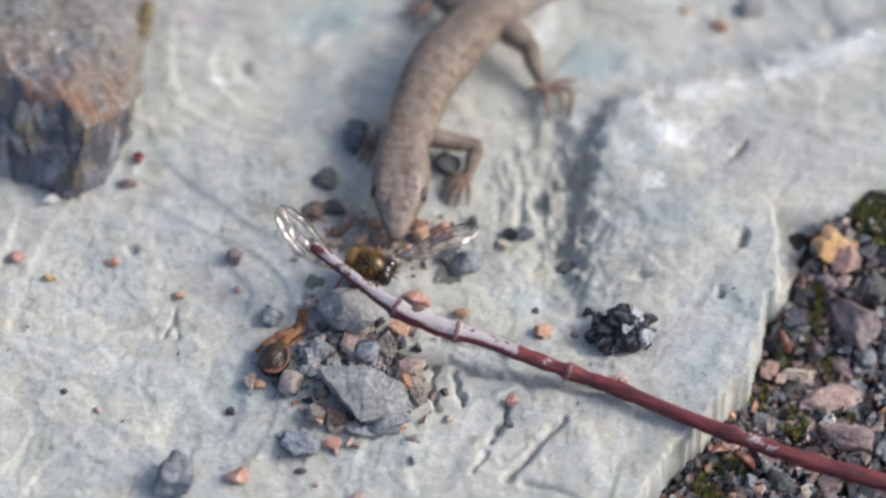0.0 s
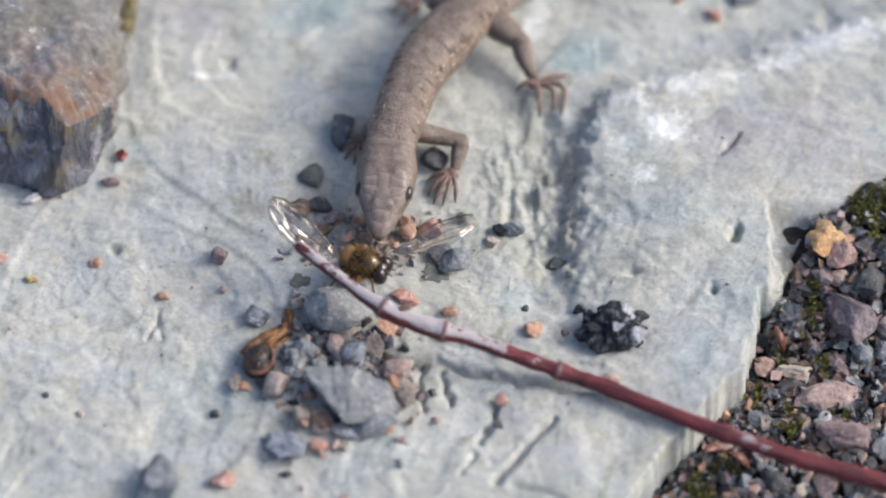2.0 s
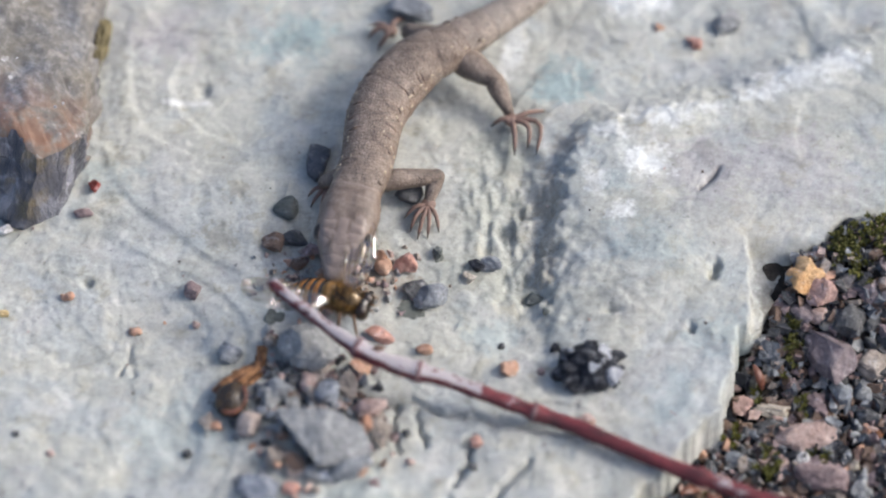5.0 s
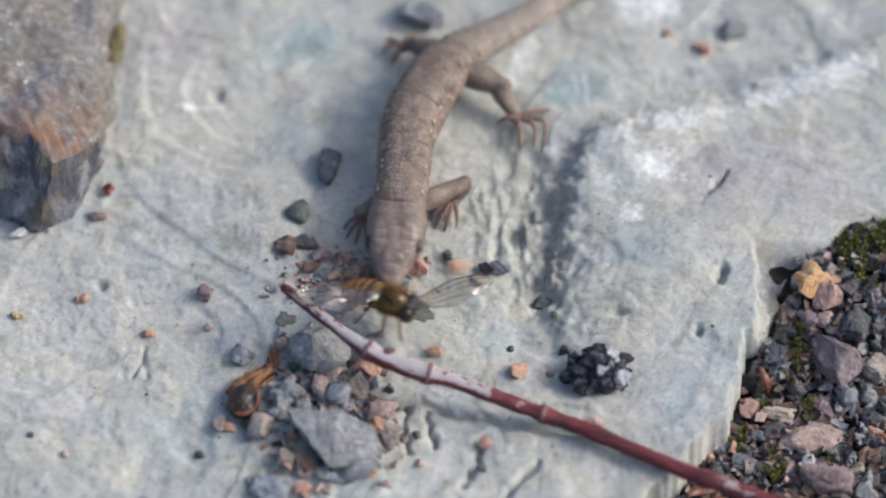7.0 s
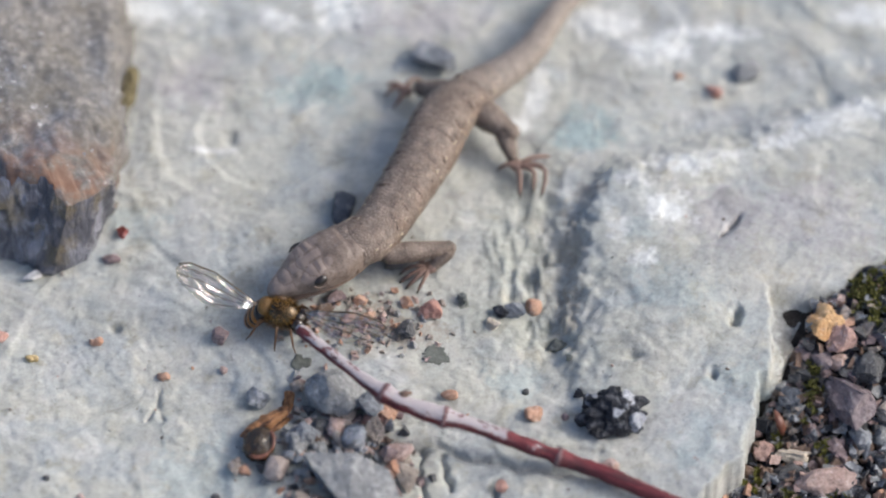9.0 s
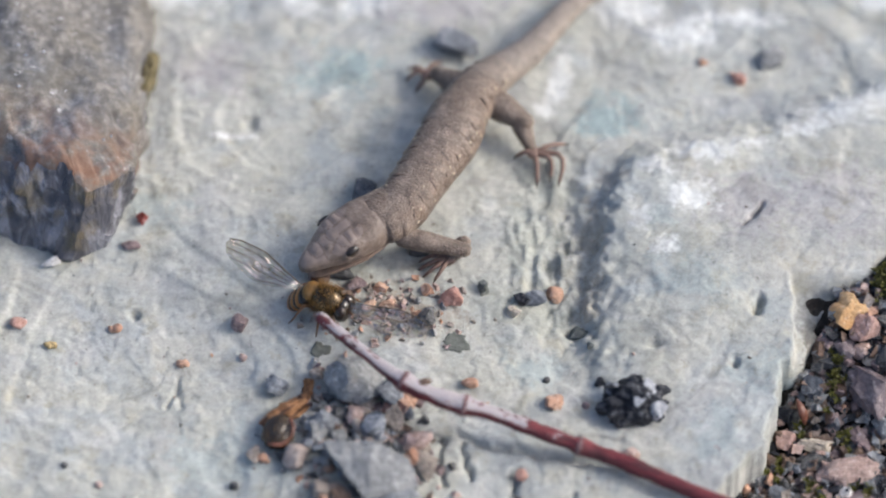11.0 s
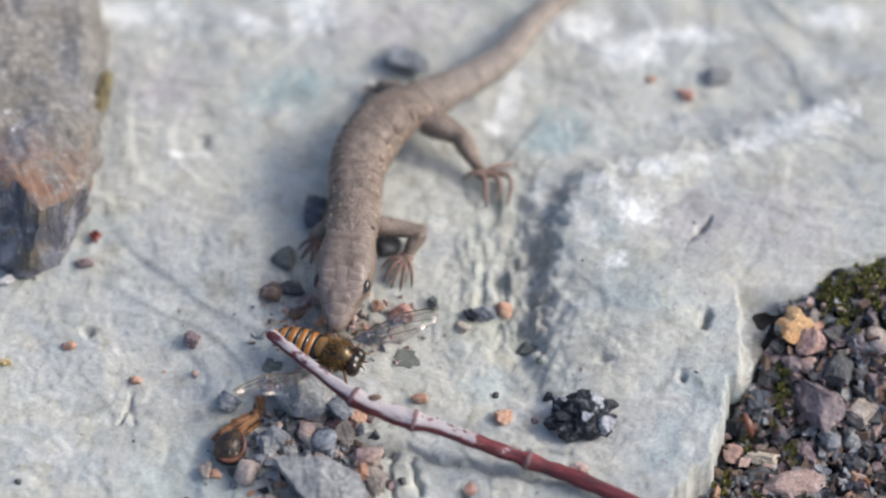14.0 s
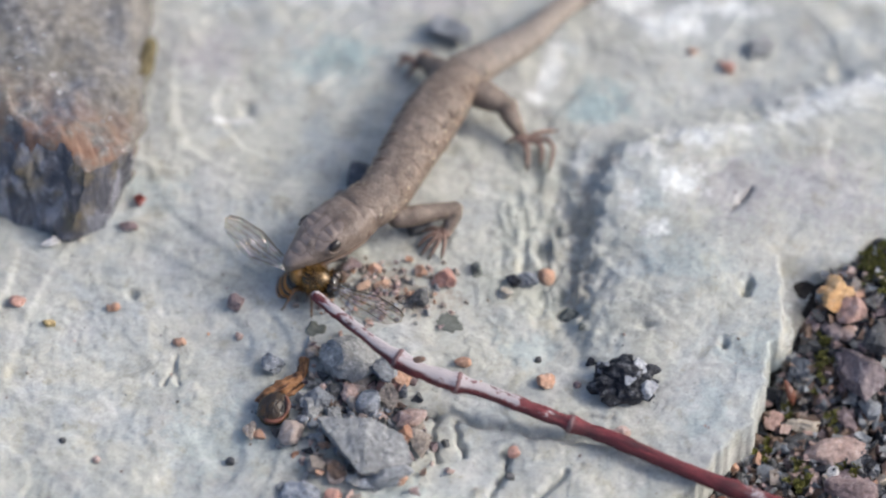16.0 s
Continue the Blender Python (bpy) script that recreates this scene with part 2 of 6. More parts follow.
def make_skin(name, plates=False, light=1.0):
    """Brown lizard skin: fine scales, or larger head shields."""
    g = Graph(name, 0.5, spec=0.42)
    l = light
    if plates:
        col = g.ramp(g.noise(0.32, 4, 0.65), (0.3, (0.15 * l, 0.115 * l, 0.09 * l)), (0.55, (0.22 * l, 0.176 * l, 0.144 * l)), (0.72, (0.27 * l, 0.228 * l, 0.195 * l)))
        edge = g.math("ABSOLUTE", g.axis(1))
        col = g.mix(g.math("MULTIPLY", g.ramp(edge, (0.0027, 0.0), (0.0036, 1.0)), 0.3), col, (0.12, 0.085, 0.062))
        col = g.mix(0.8, col, g.ramp(g.noise(1.3, 5, 0.72), (0.3, 0.55), (0.5, 0.98), (0.66, 1.25)), "MULTIPLY")
        back = g.math("MULTIPLY", g.ramp(g.axis(0), (0.0015, 1.0), (0.0065, 0.0)), g.ramp(g.noise(0.4, 4, 0.65), (0.4, 0.0), (0.58, 0.5)))
        col = g.mix(back, col, (0.14, 0.098, 0.07))
        scale = g.cells(1.6, "DISTANCE_TO_EDGE")
        return g.done(col, g.bump(g.noise(0.8, 4, 0.6), 0.35, 0.6, g.bump(scale, 0.12, 0.5)))
    g.shift(0.5)
    col = g.ramp(g.noise(0.35, 5, 0.7), (0.3, (0.12 * l, 0.09 * l, 0.068 * l)), (0.5, (0.19 * l, 0.148 * l, 0.116 * l)), (0.7, (0.26 * l, 0.21 * l, 0.168 * l)))
    col = g.mix(0.7, col, g.ramp(g.noise(0.8, 5, 0.72), (0.34, 0.42), (0.48, 0.95), (0.66, 1.4)), "MULTIPLY")
    side = g.math("ABSOLUTE", g.axis(1))
    band = g.ramp(side, (0.0012, 0.0), (0.0019, 1.0), (0.0036, 1.0), (0.0039, 0.5))
    spots = g.cells(0.5)
    col = g.mix(g.math("MULTIPLY", band, g.math("MULTIPLY", g.ramp(spots, (0.22, 0.0), (0.34, 1.0), (0.5, 0.0)), 0.75)), col, (0.05, 0.032, 0.022))
    col = g.mix(g.math("MULTIPLY", band, g.math("MULTIPLY", g.ramp(spots, (0.12, 1.0), (0.26, 0.0)), 0.45)), col, (0.36, 0.27, 0.17))
    rust = g.math("MULTIPLY", band, g.ramp(g.noise(0.3, 4, 0.65), (0.44, 0.0), (0.62, 0.5)))
    col = g.mix(rust, col, (0.19, 0.105, 0.062))
    if light > 1.1:
        col = g.mix((light - 1.0) * 1.6, col, (0.27, 0.245, 0.215))
    scales = g.cells(2.0, "DISTANCE_TO_EDGE", g.stretch(1.0, 1.25, 1.0), 0.8)
    col = g.mix(0.4, col, g.ramp(scales, (0.0, 0.5), (0.18, 1.1)), "MULTIPLY")
    low = g.math("MULTIPLY", g.math("LESS_THAN", g.axis(2), g.math("MULTIPLY", g.math("SUBTRACT", g.noise(0.6, 3), 0.52), 0.005)), 0.55)
    col = g.mix(low, col, (0.27, 0.22, 0.13))
    n = g.bump(scales, 0.2, 0.8)
    n = g.bump(g.noise(0.6, 5, 0.7), 0.7, 0.6, n)
    return g.done(col, n)


def plain(name, colour, rough=0.5, metal=0.0, per_mm=1.2, vary=0.35, mm=0.1, coat=0.0):
    g = Graph(name, rough, metal)
    g.bsdf.inputs["Coat Weight"].default_value = coat
    lo = tuple(c * (1 - vary) for c in colour)
    hi = tuple(min(1.0, c * (1 + vary)) for c in colour)
    return g.done(g.ramp(g.noise(per_mm, 4, 0.65), (0.3, lo), (0.7, hi)), g.bump(g.noise(per_mm * 2, 4), mm, 0.6))


def make_twig():
    g = Graph("dark_red_twig_bark", 0.55, spec=0.5)
    long = g.stretch(0.22, 1.0, 1.0)
    col = g.ramp(g.noise(0.9, 4, 0.6, long), (0.3, (0.045, 0.008, 0.011)), (0.52, (0.11, 0.015, 0.019)), (0.66, (0.16, 0.024, 0.028)), (0.78, (0.23, 0.085, 0.08)))
    col = g.mix(0.6, col, g.ramp(g.noise(2.0, 4, 0.7, long), (0.34, 0.35), (0.48, 0.95), (0.66, 1.6)), "MULTIPLY")
    x = g.axis(0)
    where = g.ramp(g.math("MULTIPLY", x, 12.0), (0.0, 0.72), (0.09, 0.84), (0.14, 1.02), (0.30, 1.0), (0.37, 0.5), (0.45, 0.18), (0.68, 0.12), (0.72, 0.8), (0.80, 0.1))
    face = g.t.nodes.new("ShaderNodeTexCoord").outputs["Normal"]
    high = g.math("ADD", g.axis(2, face), g.math("MULTIPLY", g.axis(1, face), 0.5))
    high = g.math("ADD", high, g.math("MULTIPLY", g.math("SUBTRACT", g.noise(0.5, 4, 0.65, long), 0.42), 1.6))
    top = g.ramp(high, (0.32, 0.0), (0.62, 1.0))
    patch = g.math("MULTIPLY", g.math("SUBTRACT", g.noise(0.75, 5, 0.72, g.stretch(0.5, 1.0, 1.0)), 0.5), 2.4)
    m = g.math("MULTIPLY", g.ramp(g.math("ADD", where, patch), (0.66, 0.0), (0.76, 1.0)), top)
    col = g.mix(g.math("MULTIPLY", m, 0.9), col, (0.40, 0.37, 0.375))
    return g.done(col, g.bump(g.noise(1.4, 5, 0.7, long), 0.45, 0.8))


def make_wing():
    g = Graph("clear_wing_membrane", 0.18)
    t = g.t
    clear = t.nodes.new("ShaderNodeBsdfTransparent")
    clear.inputs[0].default_value = (0.91, 0.885, 0.83, 1)
    gloss = t.nodes.new("ShaderNodeBsdfGlossy")
    gloss.inputs["Roughness"].default_value = 0.12
    g.put(gloss.inputs["Color"], g.ramp(g.noise(0.5, 2), (0.35, (0.75, 0.95, 0.85)), (0.5, (0.95, 0.85, 0.95)), (0.65, (0.95, 0.93, 0.75))))
    g.put(gloss.inputs["Normal"], g.bump(g.noise(0.5, 3, 0.6, g.stretch(0.35, 1.2, 1.0), 0.6), 0.5, 0.6))
    both = t.nodes.new("ShaderNodeMixShader")
    both.inputs[0].default_value = 0.12
    t.links.new(clear.outputs[0], both.inputs[1])
    t.links.new(gloss.outputs[0], both.inputs[2])
    t.links.new(both.outputs[0], t.nodes["Material Output"].inputs[0])
    return g.mat


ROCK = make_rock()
BOULDER_TOP, BOULDER_FRONT = make_boulder(False), make_boulder(True)
STONES = {
    "slate": stone_mat("slate_grey_stone", (0.20, 0.208, 0.212), (0.35, 0.355, 0.345), 0.65),
    "bluegrey": stone_mat("blue_grey_stone", (0.135, 0.15, 0.172), (0.28, 0.30, 0.32), 0.6, 0.4),
    "quartz": stone_mat("glassy_quartz_stone", (0.11, 0.13, 0.165), (0.36, 0.385, 0.42), 0.24, 0.7, 1.0, 0.7),
    "crystal": stone_mat("milky_crystal", (0.20, 0.22, 0.26), (0.40, 0.42, 0.45), 0.3, 0.5, 1.0, 0.6),
    "beige": stone_mat("pinkish_beige_stone", (0.36, 0.29, 0.25), (0.46, 0.38, 0.33)),
    "tan": stone_mat("greyish_tan_stone", (0.24, 0.20, 0.165), (0.40, 0.34, 0.285)),
    "pink": stone_mat("pale_pink_stone", (0.42, 0.28, 0.23), (0.56, 0.42, 0.36)),
    "peach": stone_mat("peach_stone", (0.48, 0.29, 0.19), (0.55, 0.38, 0.27)),
    "orange": stone_mat("orange_granite_stone", (0.48, 0.24, 0.14), (0.60, 0.38, 0.26), 0.7, 0.3),
    "red": stone_mat("salmon_red_stone", (0.47, 0.22, 0.16), (0.58, 0.35, 0.28), 0.7, 0.3),
    "salmon": stone_mat("salmon_granite_stone", (0.44, 0.25, 0.20), (0.56, 0.38, 0.32), 0.7, 0.3),
    "deepred": stone_mat("deep_red_stone", (0.22, 0.035, 0.025), (0.33, 0.07, 0.05)),
    "mauve": stone_mat("mauve_stone", (0.20, 0.14, 0.135), (0.32, 0.235, 0.23)),
    "plum": stone_mat("plum_granite_stone", (0.16, 0.12, 0.125), (0.28, 0.23, 0.235), 0.6, 0.4),
    "brown": stone_mat("brown_stone", (0.10, 0.06, 0.04), (0.20, 0.13, 0.09)),
    "rust": stone_mat("rust_brown_stone", (0.24, 0.09, 0.035), (0.42, 0.19, 0.08)),
    "dark": stone_mat("dark_grey_stone", (0.05, 0.052, 0.055), (0.12, 0.12, 0.12)),
    "black": stone_mat("black_stone", (0.007, 0.009, 0.014), (0.026, 0.03, 0.042), 0.5, 0.45, 1.1, 0.35),
    "darkblue": stone_mat("dark_blue_stone", (0.035, 0.045, 0.065), (0.07, 0.085, 0.11), 0.5),
    "darkgreen": stone_mat("dark_green_grey_stone", (0.085, 0.10, 0.09), (0.15, 0.165, 0.15)),
    "cream": stone_mat("cream_stone", (0.50, 0.43, 0.33), (0.62, 0.55, 0.44)),
    "white": stone_mat("white_stone", (0.62, 0.60, 0.57), (0.75, 0.74, 0.71)),
    "yellow": stone_mat("yellow_ochre_stone", (0.46, 0.33, 0.13), (0.55, 0.42, 0.2)),
    "gold": stone_mat("golden_orange_stone", (0.62, 0.34, 0.13), (0.74, 0.47, 0.22), 0.7, 0.25),
}
DAMP = plain("dark_damp_soil", (0.11, 0.118, 0.10), 0.6, 0, 1.0, 0.3, 0.2)
MID_SKIN, TAIL_SKIN = make_skin("scaly_grey_brown_skin", False, 1.16), make_skin("scaly_greyish_tail_skin", False, 1.32)
SKIN, HEAD_SKIN = make_skin("scaly_brown_skin", False, 0.95), make_skin("shielded_brown_skin", True, 0.86)
SPOT = plain("pale_buff_scale", (0.33, 0.275, 0.195), 0.45, 0, 2.0, 0.3, 0.05)
SPOT_EDGE = plain("dark_brown_scale", (0.10, 0.068, 0.05), 0.5, 0, 2.0, 0.4, 0.05)
PLATE = plain("pinkish_brown_crown_shield", (0.215, 0.17, 0.142), 0.42, 0, 0.9, 0.16, 0.08)
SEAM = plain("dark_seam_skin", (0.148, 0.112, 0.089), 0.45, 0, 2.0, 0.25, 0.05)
FOLD = plain("pale_collar_fold_skin", (0.21, 0.165, 0.135), 0.6, 0, 2.0, 0.3, 0.05)
FOOT_SKIN = plain("reddish_brown_foot_skin", (0.185, 0.117, 0.088), 0.5, 0, 2.5, 0.35, 0.1)
JAW_SKIN = plain("pale_tan_jaw_skin", (0.19, 0.135, 0.10), 0.5, 0, 1.5, 0.3, 0.1)
MOUTH = plain("red_mouth_lining", (0.42, 0.05, 0.035), 0.35, 0, 1.0, 0.2, 0.05)
EYE = plain("glossy_black_eye", (0.012, 0.009, 0.007), 0.3, 0, 1.0, 0.2, 0.0, 0.1)
CLAW = plain("dark_horn_claw", (0.05, 0.035, 0.025), 0.4, 0, 1.0, 0.3, 0.05)
TWIG = make_twig()
WING = make_wing()
VEIN = plain("pale_brown_wing_vein", (0.13, 0.10, 0.065), 0.16, 0, 1.0, 0.3, 0.02)
BRASS = plain("golden_brown_thorax", (0.07, 0.042, 0.011), 0.2, 0.6, 0.7, 0.85, 0.12, 0.4)
AMBER = plain("orange_abdomen_band", (0.31, 0.118, 0.013), 0.35, 0, 1.4, 0.3, 0.06, 0.3)
HAIR = plain("golden_brown_hair", (0.17, 0.088, 0.018), 0.4, 0, 1.0, 0.6, 0.02)
BLACK = plain("glossy_black_band", (0.014, 0.011, 0.008), 0.25, 0, 1.5, 0.3, 0.05, 0.3)
FLYEYE = plain("dark_bronze_fly_eye", (0.022, 0.013, 0.007), 0.14, 0.2, 3.0, 0.4, 0.03, 0.4)
LEG = plain("orange_brown_leg", (0.13, 0.065, 0.025), 0.4, 0, 1.5, 0.4, 0.03)


def make_bark():
    g = Graph("rotten_brown_bark", 0.7)
    long = g.stretch(0.25, 1.0, 1.0)
    col = g.ramp(g.noise(1.0, 5, 0.7, long), (0.36, (0.014, 0.008, 0.005)), (0.44, (0.09, 0.038, 0.016)), (0.53, (0.25, 0.115, 0.042)), (0.72, (0.38, 0.22, 0.11)))
    return g.done(col, g.bump(g.noise(1.2, 5, 0.7, long), 0.5, 0.9))


BARK = make_bark()
SCAR = plain("purplish_brown_leaf_scar", (0.15, 0.085, 0.085), 0.7, 0, 1.2, 0.4, 0.2)
BUD = plain("pale_brown_bud_scar", (0.19, 0.12, 0.085), 0.7, 0, 1.2, 0.4, 0.2)
HUSK = plain("glossy_dark_husk", (0.03, 0.018, 0.006), 0.24, 0, 0.8, 0.85, 0.4, 0.25)
HUSK_RIM = plain("red_brown_husk_rim", (0.13, 0.05, 0.03), 0.4, 0, 0.8, 0.4, 0.1)
LICHEN = plain("ochre_brown_lichen", (0.12, 0.10, 0.05), 0.9, 0, 0.6, 0.5, 0.4)
MOSS = plain("yellow_green_moss", (0.10, 0.098, 0.016), 0.8, 0, 0.25, 0.6, 0.1)
GRASS = plain("pale_green_grass", (0.34, 0.40, 0.27), 0.5, 0, 0.4, 0.25, 0.05)


def make_soil():
    g = Graph("dark_gritty_soil", 0.9)
    col = g.ramp(g.noise(0.5, 6, 0.72), (0.3, (0.010, 0.009, 0.007)), (0.5, (0.026, 0.022, 0.018)), (0.68, (0.07, 0.058, 0.05)))
    return g.done(col, g.bump(g.noise(0.7, 6, 0.72), 1.0, 0.9))


SOIL = make_soil()


# ---------- builders ----------
def mesh(name, bm, *mats, smooth=True):
    me = bpy.data.meshes.new(name)
    bm.normal_update()
    bm.to_mesh(me)
    bm.free()
    for m in mats:
        me.materials.append(m)
    if smooth:
        me.polygons.foreach_set("use_smooth", [True] * len(me.polygons))
    return me


def part(name, bm, material, parent, label="", smooth=True):
    ob = new(name, mesh(name, bm, material, smooth=smooth))
    ob.parent = parent
    return tagged(ob, label)


def ring_loft(bm, rings, close_start=True, close_end=True):
    """Joins rings of points (in mm) with quads."""
    made = [[bm.verts.new(Vector(p) * MM) for p in r] for r in rings]
    for a, b in zip(made, made[1:]):
        for i in range(len(a)):
            j = (i + 1) % len(a)
            bm.faces.new((a[i], a[j], b[j], b[i]))
    if close_start:
        bm.faces.new(made[0][::-1])
    if close_end:
        bm.faces.new(made[-1])
    return made


def tube(bm, pts, radii, sides=8):
    """A tapered tube through points (in mm), with closed, slightly rounded ends."""
    pts = [Vector(p) for p in pts]
    rings = []
    for i, p in enumerate(pts):
        d = (pts[min(i + 1, len(pts) - 1)] - pts[max(i - 1, 0)]).normalized()
        a = d.orthogonal().normalized() if abs(d.z) > 0.9 else Vector((-d.y, d.x, 0)).normalized()
        b = d.cross(a)
        if i == 0:
            rings.append([p - d * radii[i] * 0.6 + (a * math.cos(k) + b * math.sin(k)) * radii[i] * 0.5 for k in (2 * math.pi * s / sides for s in range(sides))])
        rings.append([p + (a * math.cos(k) + b * math.sin(k)) * radii[i] for k in (2 * math.pi * s / sides for s in range(sides))])
        if i == len(pts) - 1:
            rings.append([p + d * radii[i] * 0.6 + (a * math.cos(k) + b * math.sin(k)) * radii[i] * 0.5 for k in (2 * math.pi * s / sides for s in range(sides))])
    ring_loft(bm, rings)


def ball(bm, at, size, segs=12, rings=8):
    """An ellipsoid with the given half sizes in mm."""
    m = Matrix.Translation(Vector(at) * MM) @ Matrix.Diagonal((*(Vector(size) * MM), 1))
    bmesh.ops.create_uvsphere(bm, u_segments=segs, v_segments=rings, radius=1, matrix=m)


def steps(value, xs, ys):
    return float(np.interp(value, xs, ys))


def ease(a, b, v):
    k = min(1.0, max(0.0, (v - a) / (b - a)))
    return k * k * (3 - 2 * k)


# ---------- the rock floor: its relief in mm ----------
def gravel_z(x, y):
    """The gravel's level: it rises behind the broken edge."""
    return -8.0 + 8.0 * ease(-4, 18, y) * ease(30, 42, x) * ease(36, 27, y)



def edge_x(y):
    """Where the rock breaks off to the gravel."""
    return steps(y, (-100, -60, -32, -25, -21.6, -17.2, -13, -9.3, -6.6, -3.6, 0.2, 4.0, 6.0, 10, 14.4, 15.4, 16.8, 18.8, 20, 27, 60), (0, 10, 19.5, 23.2, 25.4, 28.3, 32.2, 34.3, 36.9, 37.6, 39.0, 39.8, 42.2, 43.6, 45.6, 47.6, 49.8, 51.0, 53.5, 75, 160))


def slab_left(y):
    return steps(y, (-1, 7, 16, 24, 31, 36), (17, 15.3, 16, 16.6, 18.3, 23))


def slab_top(x):
    return steps(x, (10, 18, 22, 28, 34, 40, 46, 54, 100), (27, 30.5, 33.2, 35.6, 37.5, 40, 43, 46, 63))


STEP_X, STEP_Y = (-9, -5.8, -1.8, 3.9, 12.0, 17.7, 28.5), (-7.8, -7.6, -7.2, -8.8, -10.4, -10.8, -15.5)
CRACKS = (
    (((-3.2, -6.9), (-3.5, -10), (-2.9, -14.0)), 0.3, 0.8),
    (((-0.9, -7.6), (-0.4, -10), (0.5, -13.0)), 0.35, 1.0),
    (((6.0, -11.6), (5.6, -14.5), (3.9, -18.1)), 0.4, 1.1),
    (((12.9, -14.7), (9.6, -18.5), (8.2, -20.8), (5.9, -23.8)), 0.42, 1.0),
    (((3.4, -20.0), (1.6, -22.7)), 0.3, 0.6),
    (((7.9, -24.2), (12, -25.2), (15.8, -27.0)), 0.35, 0.6),
    (((-35.7, 0.4), (-35.9, -1.7), (-37.0, -3.8)), 0.25, 0.6),
    (((-35.7, -1.7), (-35.2, -3.9)), 0.22, 0.5),
    (((33.6, 23.2), (35.7, 26.3)), 0.3, 1.1),
)
PITS = ((35.2, 12.2, 0.5, 0.9, 1.7), (34.7, 10.9, 0.7, 0.6, 1.3), (32.2, 4.0, 0.5, 0.6, 1.2), (-41.8, 9.1, 0.7, 0.6, 0.8), (22.5, 6.0, 1.2, 0.5, 0.8), (12.4, 8.8, 1.6, 0.7, 0.9), (-29, 38, 0.8, 0.9, 0.7))


def line_gap(x, y, pts):
    """Distance in mm from a point to a line of points."""
    best = 99.0
    for (ax, ay), (bx, by) in zip(pts, pts[1:]):
        dx, dy = bx - ax, by - ay
        k = min(1.0, max(0.0, ((x - ax) * dx + (y - ay) * dy) / (dx * dx + dy * dy)))
        best = min(best, math.hypot(x - ax - k * dx, y - ay - k * dy))
    return best


def relief(x, y):
    v = Vector((x, y, 0))
    low = noise.fractal(v * 0.035 + Vector((3.1, 7.7, 0)), 1.0, 2.0, 3)
    mid = noise.fractal(v * 0.14, 1.0, 2.1, 3)
    fine = noise.fractal(v * 0.55 + Vector((9, 2, 4)), 0.9, 2.1, 3)
    ridge = 1 - abs(noise.noise(v * 0.16 + Vector((5, 1, 2)))) * 2.2
    crumb = noise.turbulence(v * 0.34 + Vector((2, 8, 1)), 4, True, noise_basis="PERLIN_ORIGINAL", amplitude_scale=0.55, frequency_scale=2.2)
    front = math.exp(-(((x - 23) / 9) ** 2) - ((y - 8) / 9) ** 2)
    side = math.exp(-(((x - 10) / 5.5) ** 2) - ((y - 19) / 12) ** 2)
    h = 0.8 * low + 0.18 * mid + (0.04 + 0.08 * ease(-0.2, 0.4, noise.noise(v * 0.06 + Vector((8, 1, 3))))) * fine + 0.1 * ridge + (0.05 + 0.2 * ease(-0.1, 0.5, noise.noise(v * 0.07 + Vector((4, 4, 7)))) + 0.75 * front + 1.2 * side) * 0.55 * (crumb - 0.5)
    h += side * 0.9 * noise.fractal(Vector((x * 0.5, y * 0.2, 3.3)), 0.9, 2.1, 3)
    h -= side * 0.75 * max(0.0, 0.35 - abs(noise.noise(Vector((x * 0.75, y * 0.24, 7.7))) * 2.0)) * (1 + noise.noise(v * 0.4))
    # flaked layers with sharp rims
    flake = 2.6 * noise.fractal(v * 0.1 + Vector((6, 3, 9)), 0.8, 2.2, 4)
    h += 0.13 * (math.floor(flake) + ease(0.42, 0.58, flake - math.floor(flake)))
    # layered edges
    lay = noise.noise(v * 0.055 + Vector((1.7, 4.2, 0.3))) * 3.2
    h += 0.3 * (ease(0.35, 0.55, lay - math.floor(lay)) + math.floor(lay))
    wob = 1.5 * noise.noise(v * 0.22) + 1.0 * noise.noise(v * 0.6) + 0.7 * noise.noise(v * 1.3)
    # raised slab with a steep edge
    s = min(x - slab_left(y) + wob, 0.45 * (slab_top(x) - 1.0 - y) + 0.3 * wob)
    top = 2.7 * ease(-4, 15, y - 0.12 * (x - 25)) * (0.35 + 0.65 * ease(0, 15, edge_x(y) - x))
    if s > -4.5:
        h = h * (1 - 0.35 * ease(0, 3, s)) + top * (0.82 * ease(-2.6, 0.6, s) + 0.18 * ease(0.5, 7, s))
    # eroded hollow beside the slab
    q = math.exp(-(((x - 12.5) / 4.0) ** 2 + ((y - 19) / 11.0) ** 2))
    h += q * (-0.8 + 1.0 * mid + 1.1 * noise.noise(v * 0.5) + 0.5 * noise.noise(v * 1.1))
    # low step of the front part of the rock
    f = steps(x, STEP_X, STEP_Y) + 0.7 * noise.noise(v * 0.3) + 0.4 * noise.noise(v * 0.9) - y
    if x > -9 and -4 < f < 3:
        h -= (1.2 * math.exp(-(((f + 0.6) / 0.7) ** 2)) + 0.5 * ease(0.2, -2.5, f)) * ease(-9, -4, x) * ease(24, 12, x)
    # cracks and pits
    for pts, wide, deep in CRACKS:
        if min(p[0] for p in pts) - 2 < x < max(p[0] for p in pts) + 2 and min(p[1] for p in pts) - 2 < y < max(p[1] for p in pts) + 2:
            w = wide * (1 + 0.5 * noise.noise(v * 0.8))
            h -= deep * (1 + 0.5 * noise.noise(v * 0.6)) * math.exp(-((line_gap(x + 0.5 * noise.noise(v * 0.7), y, pts) / w) ** 2))
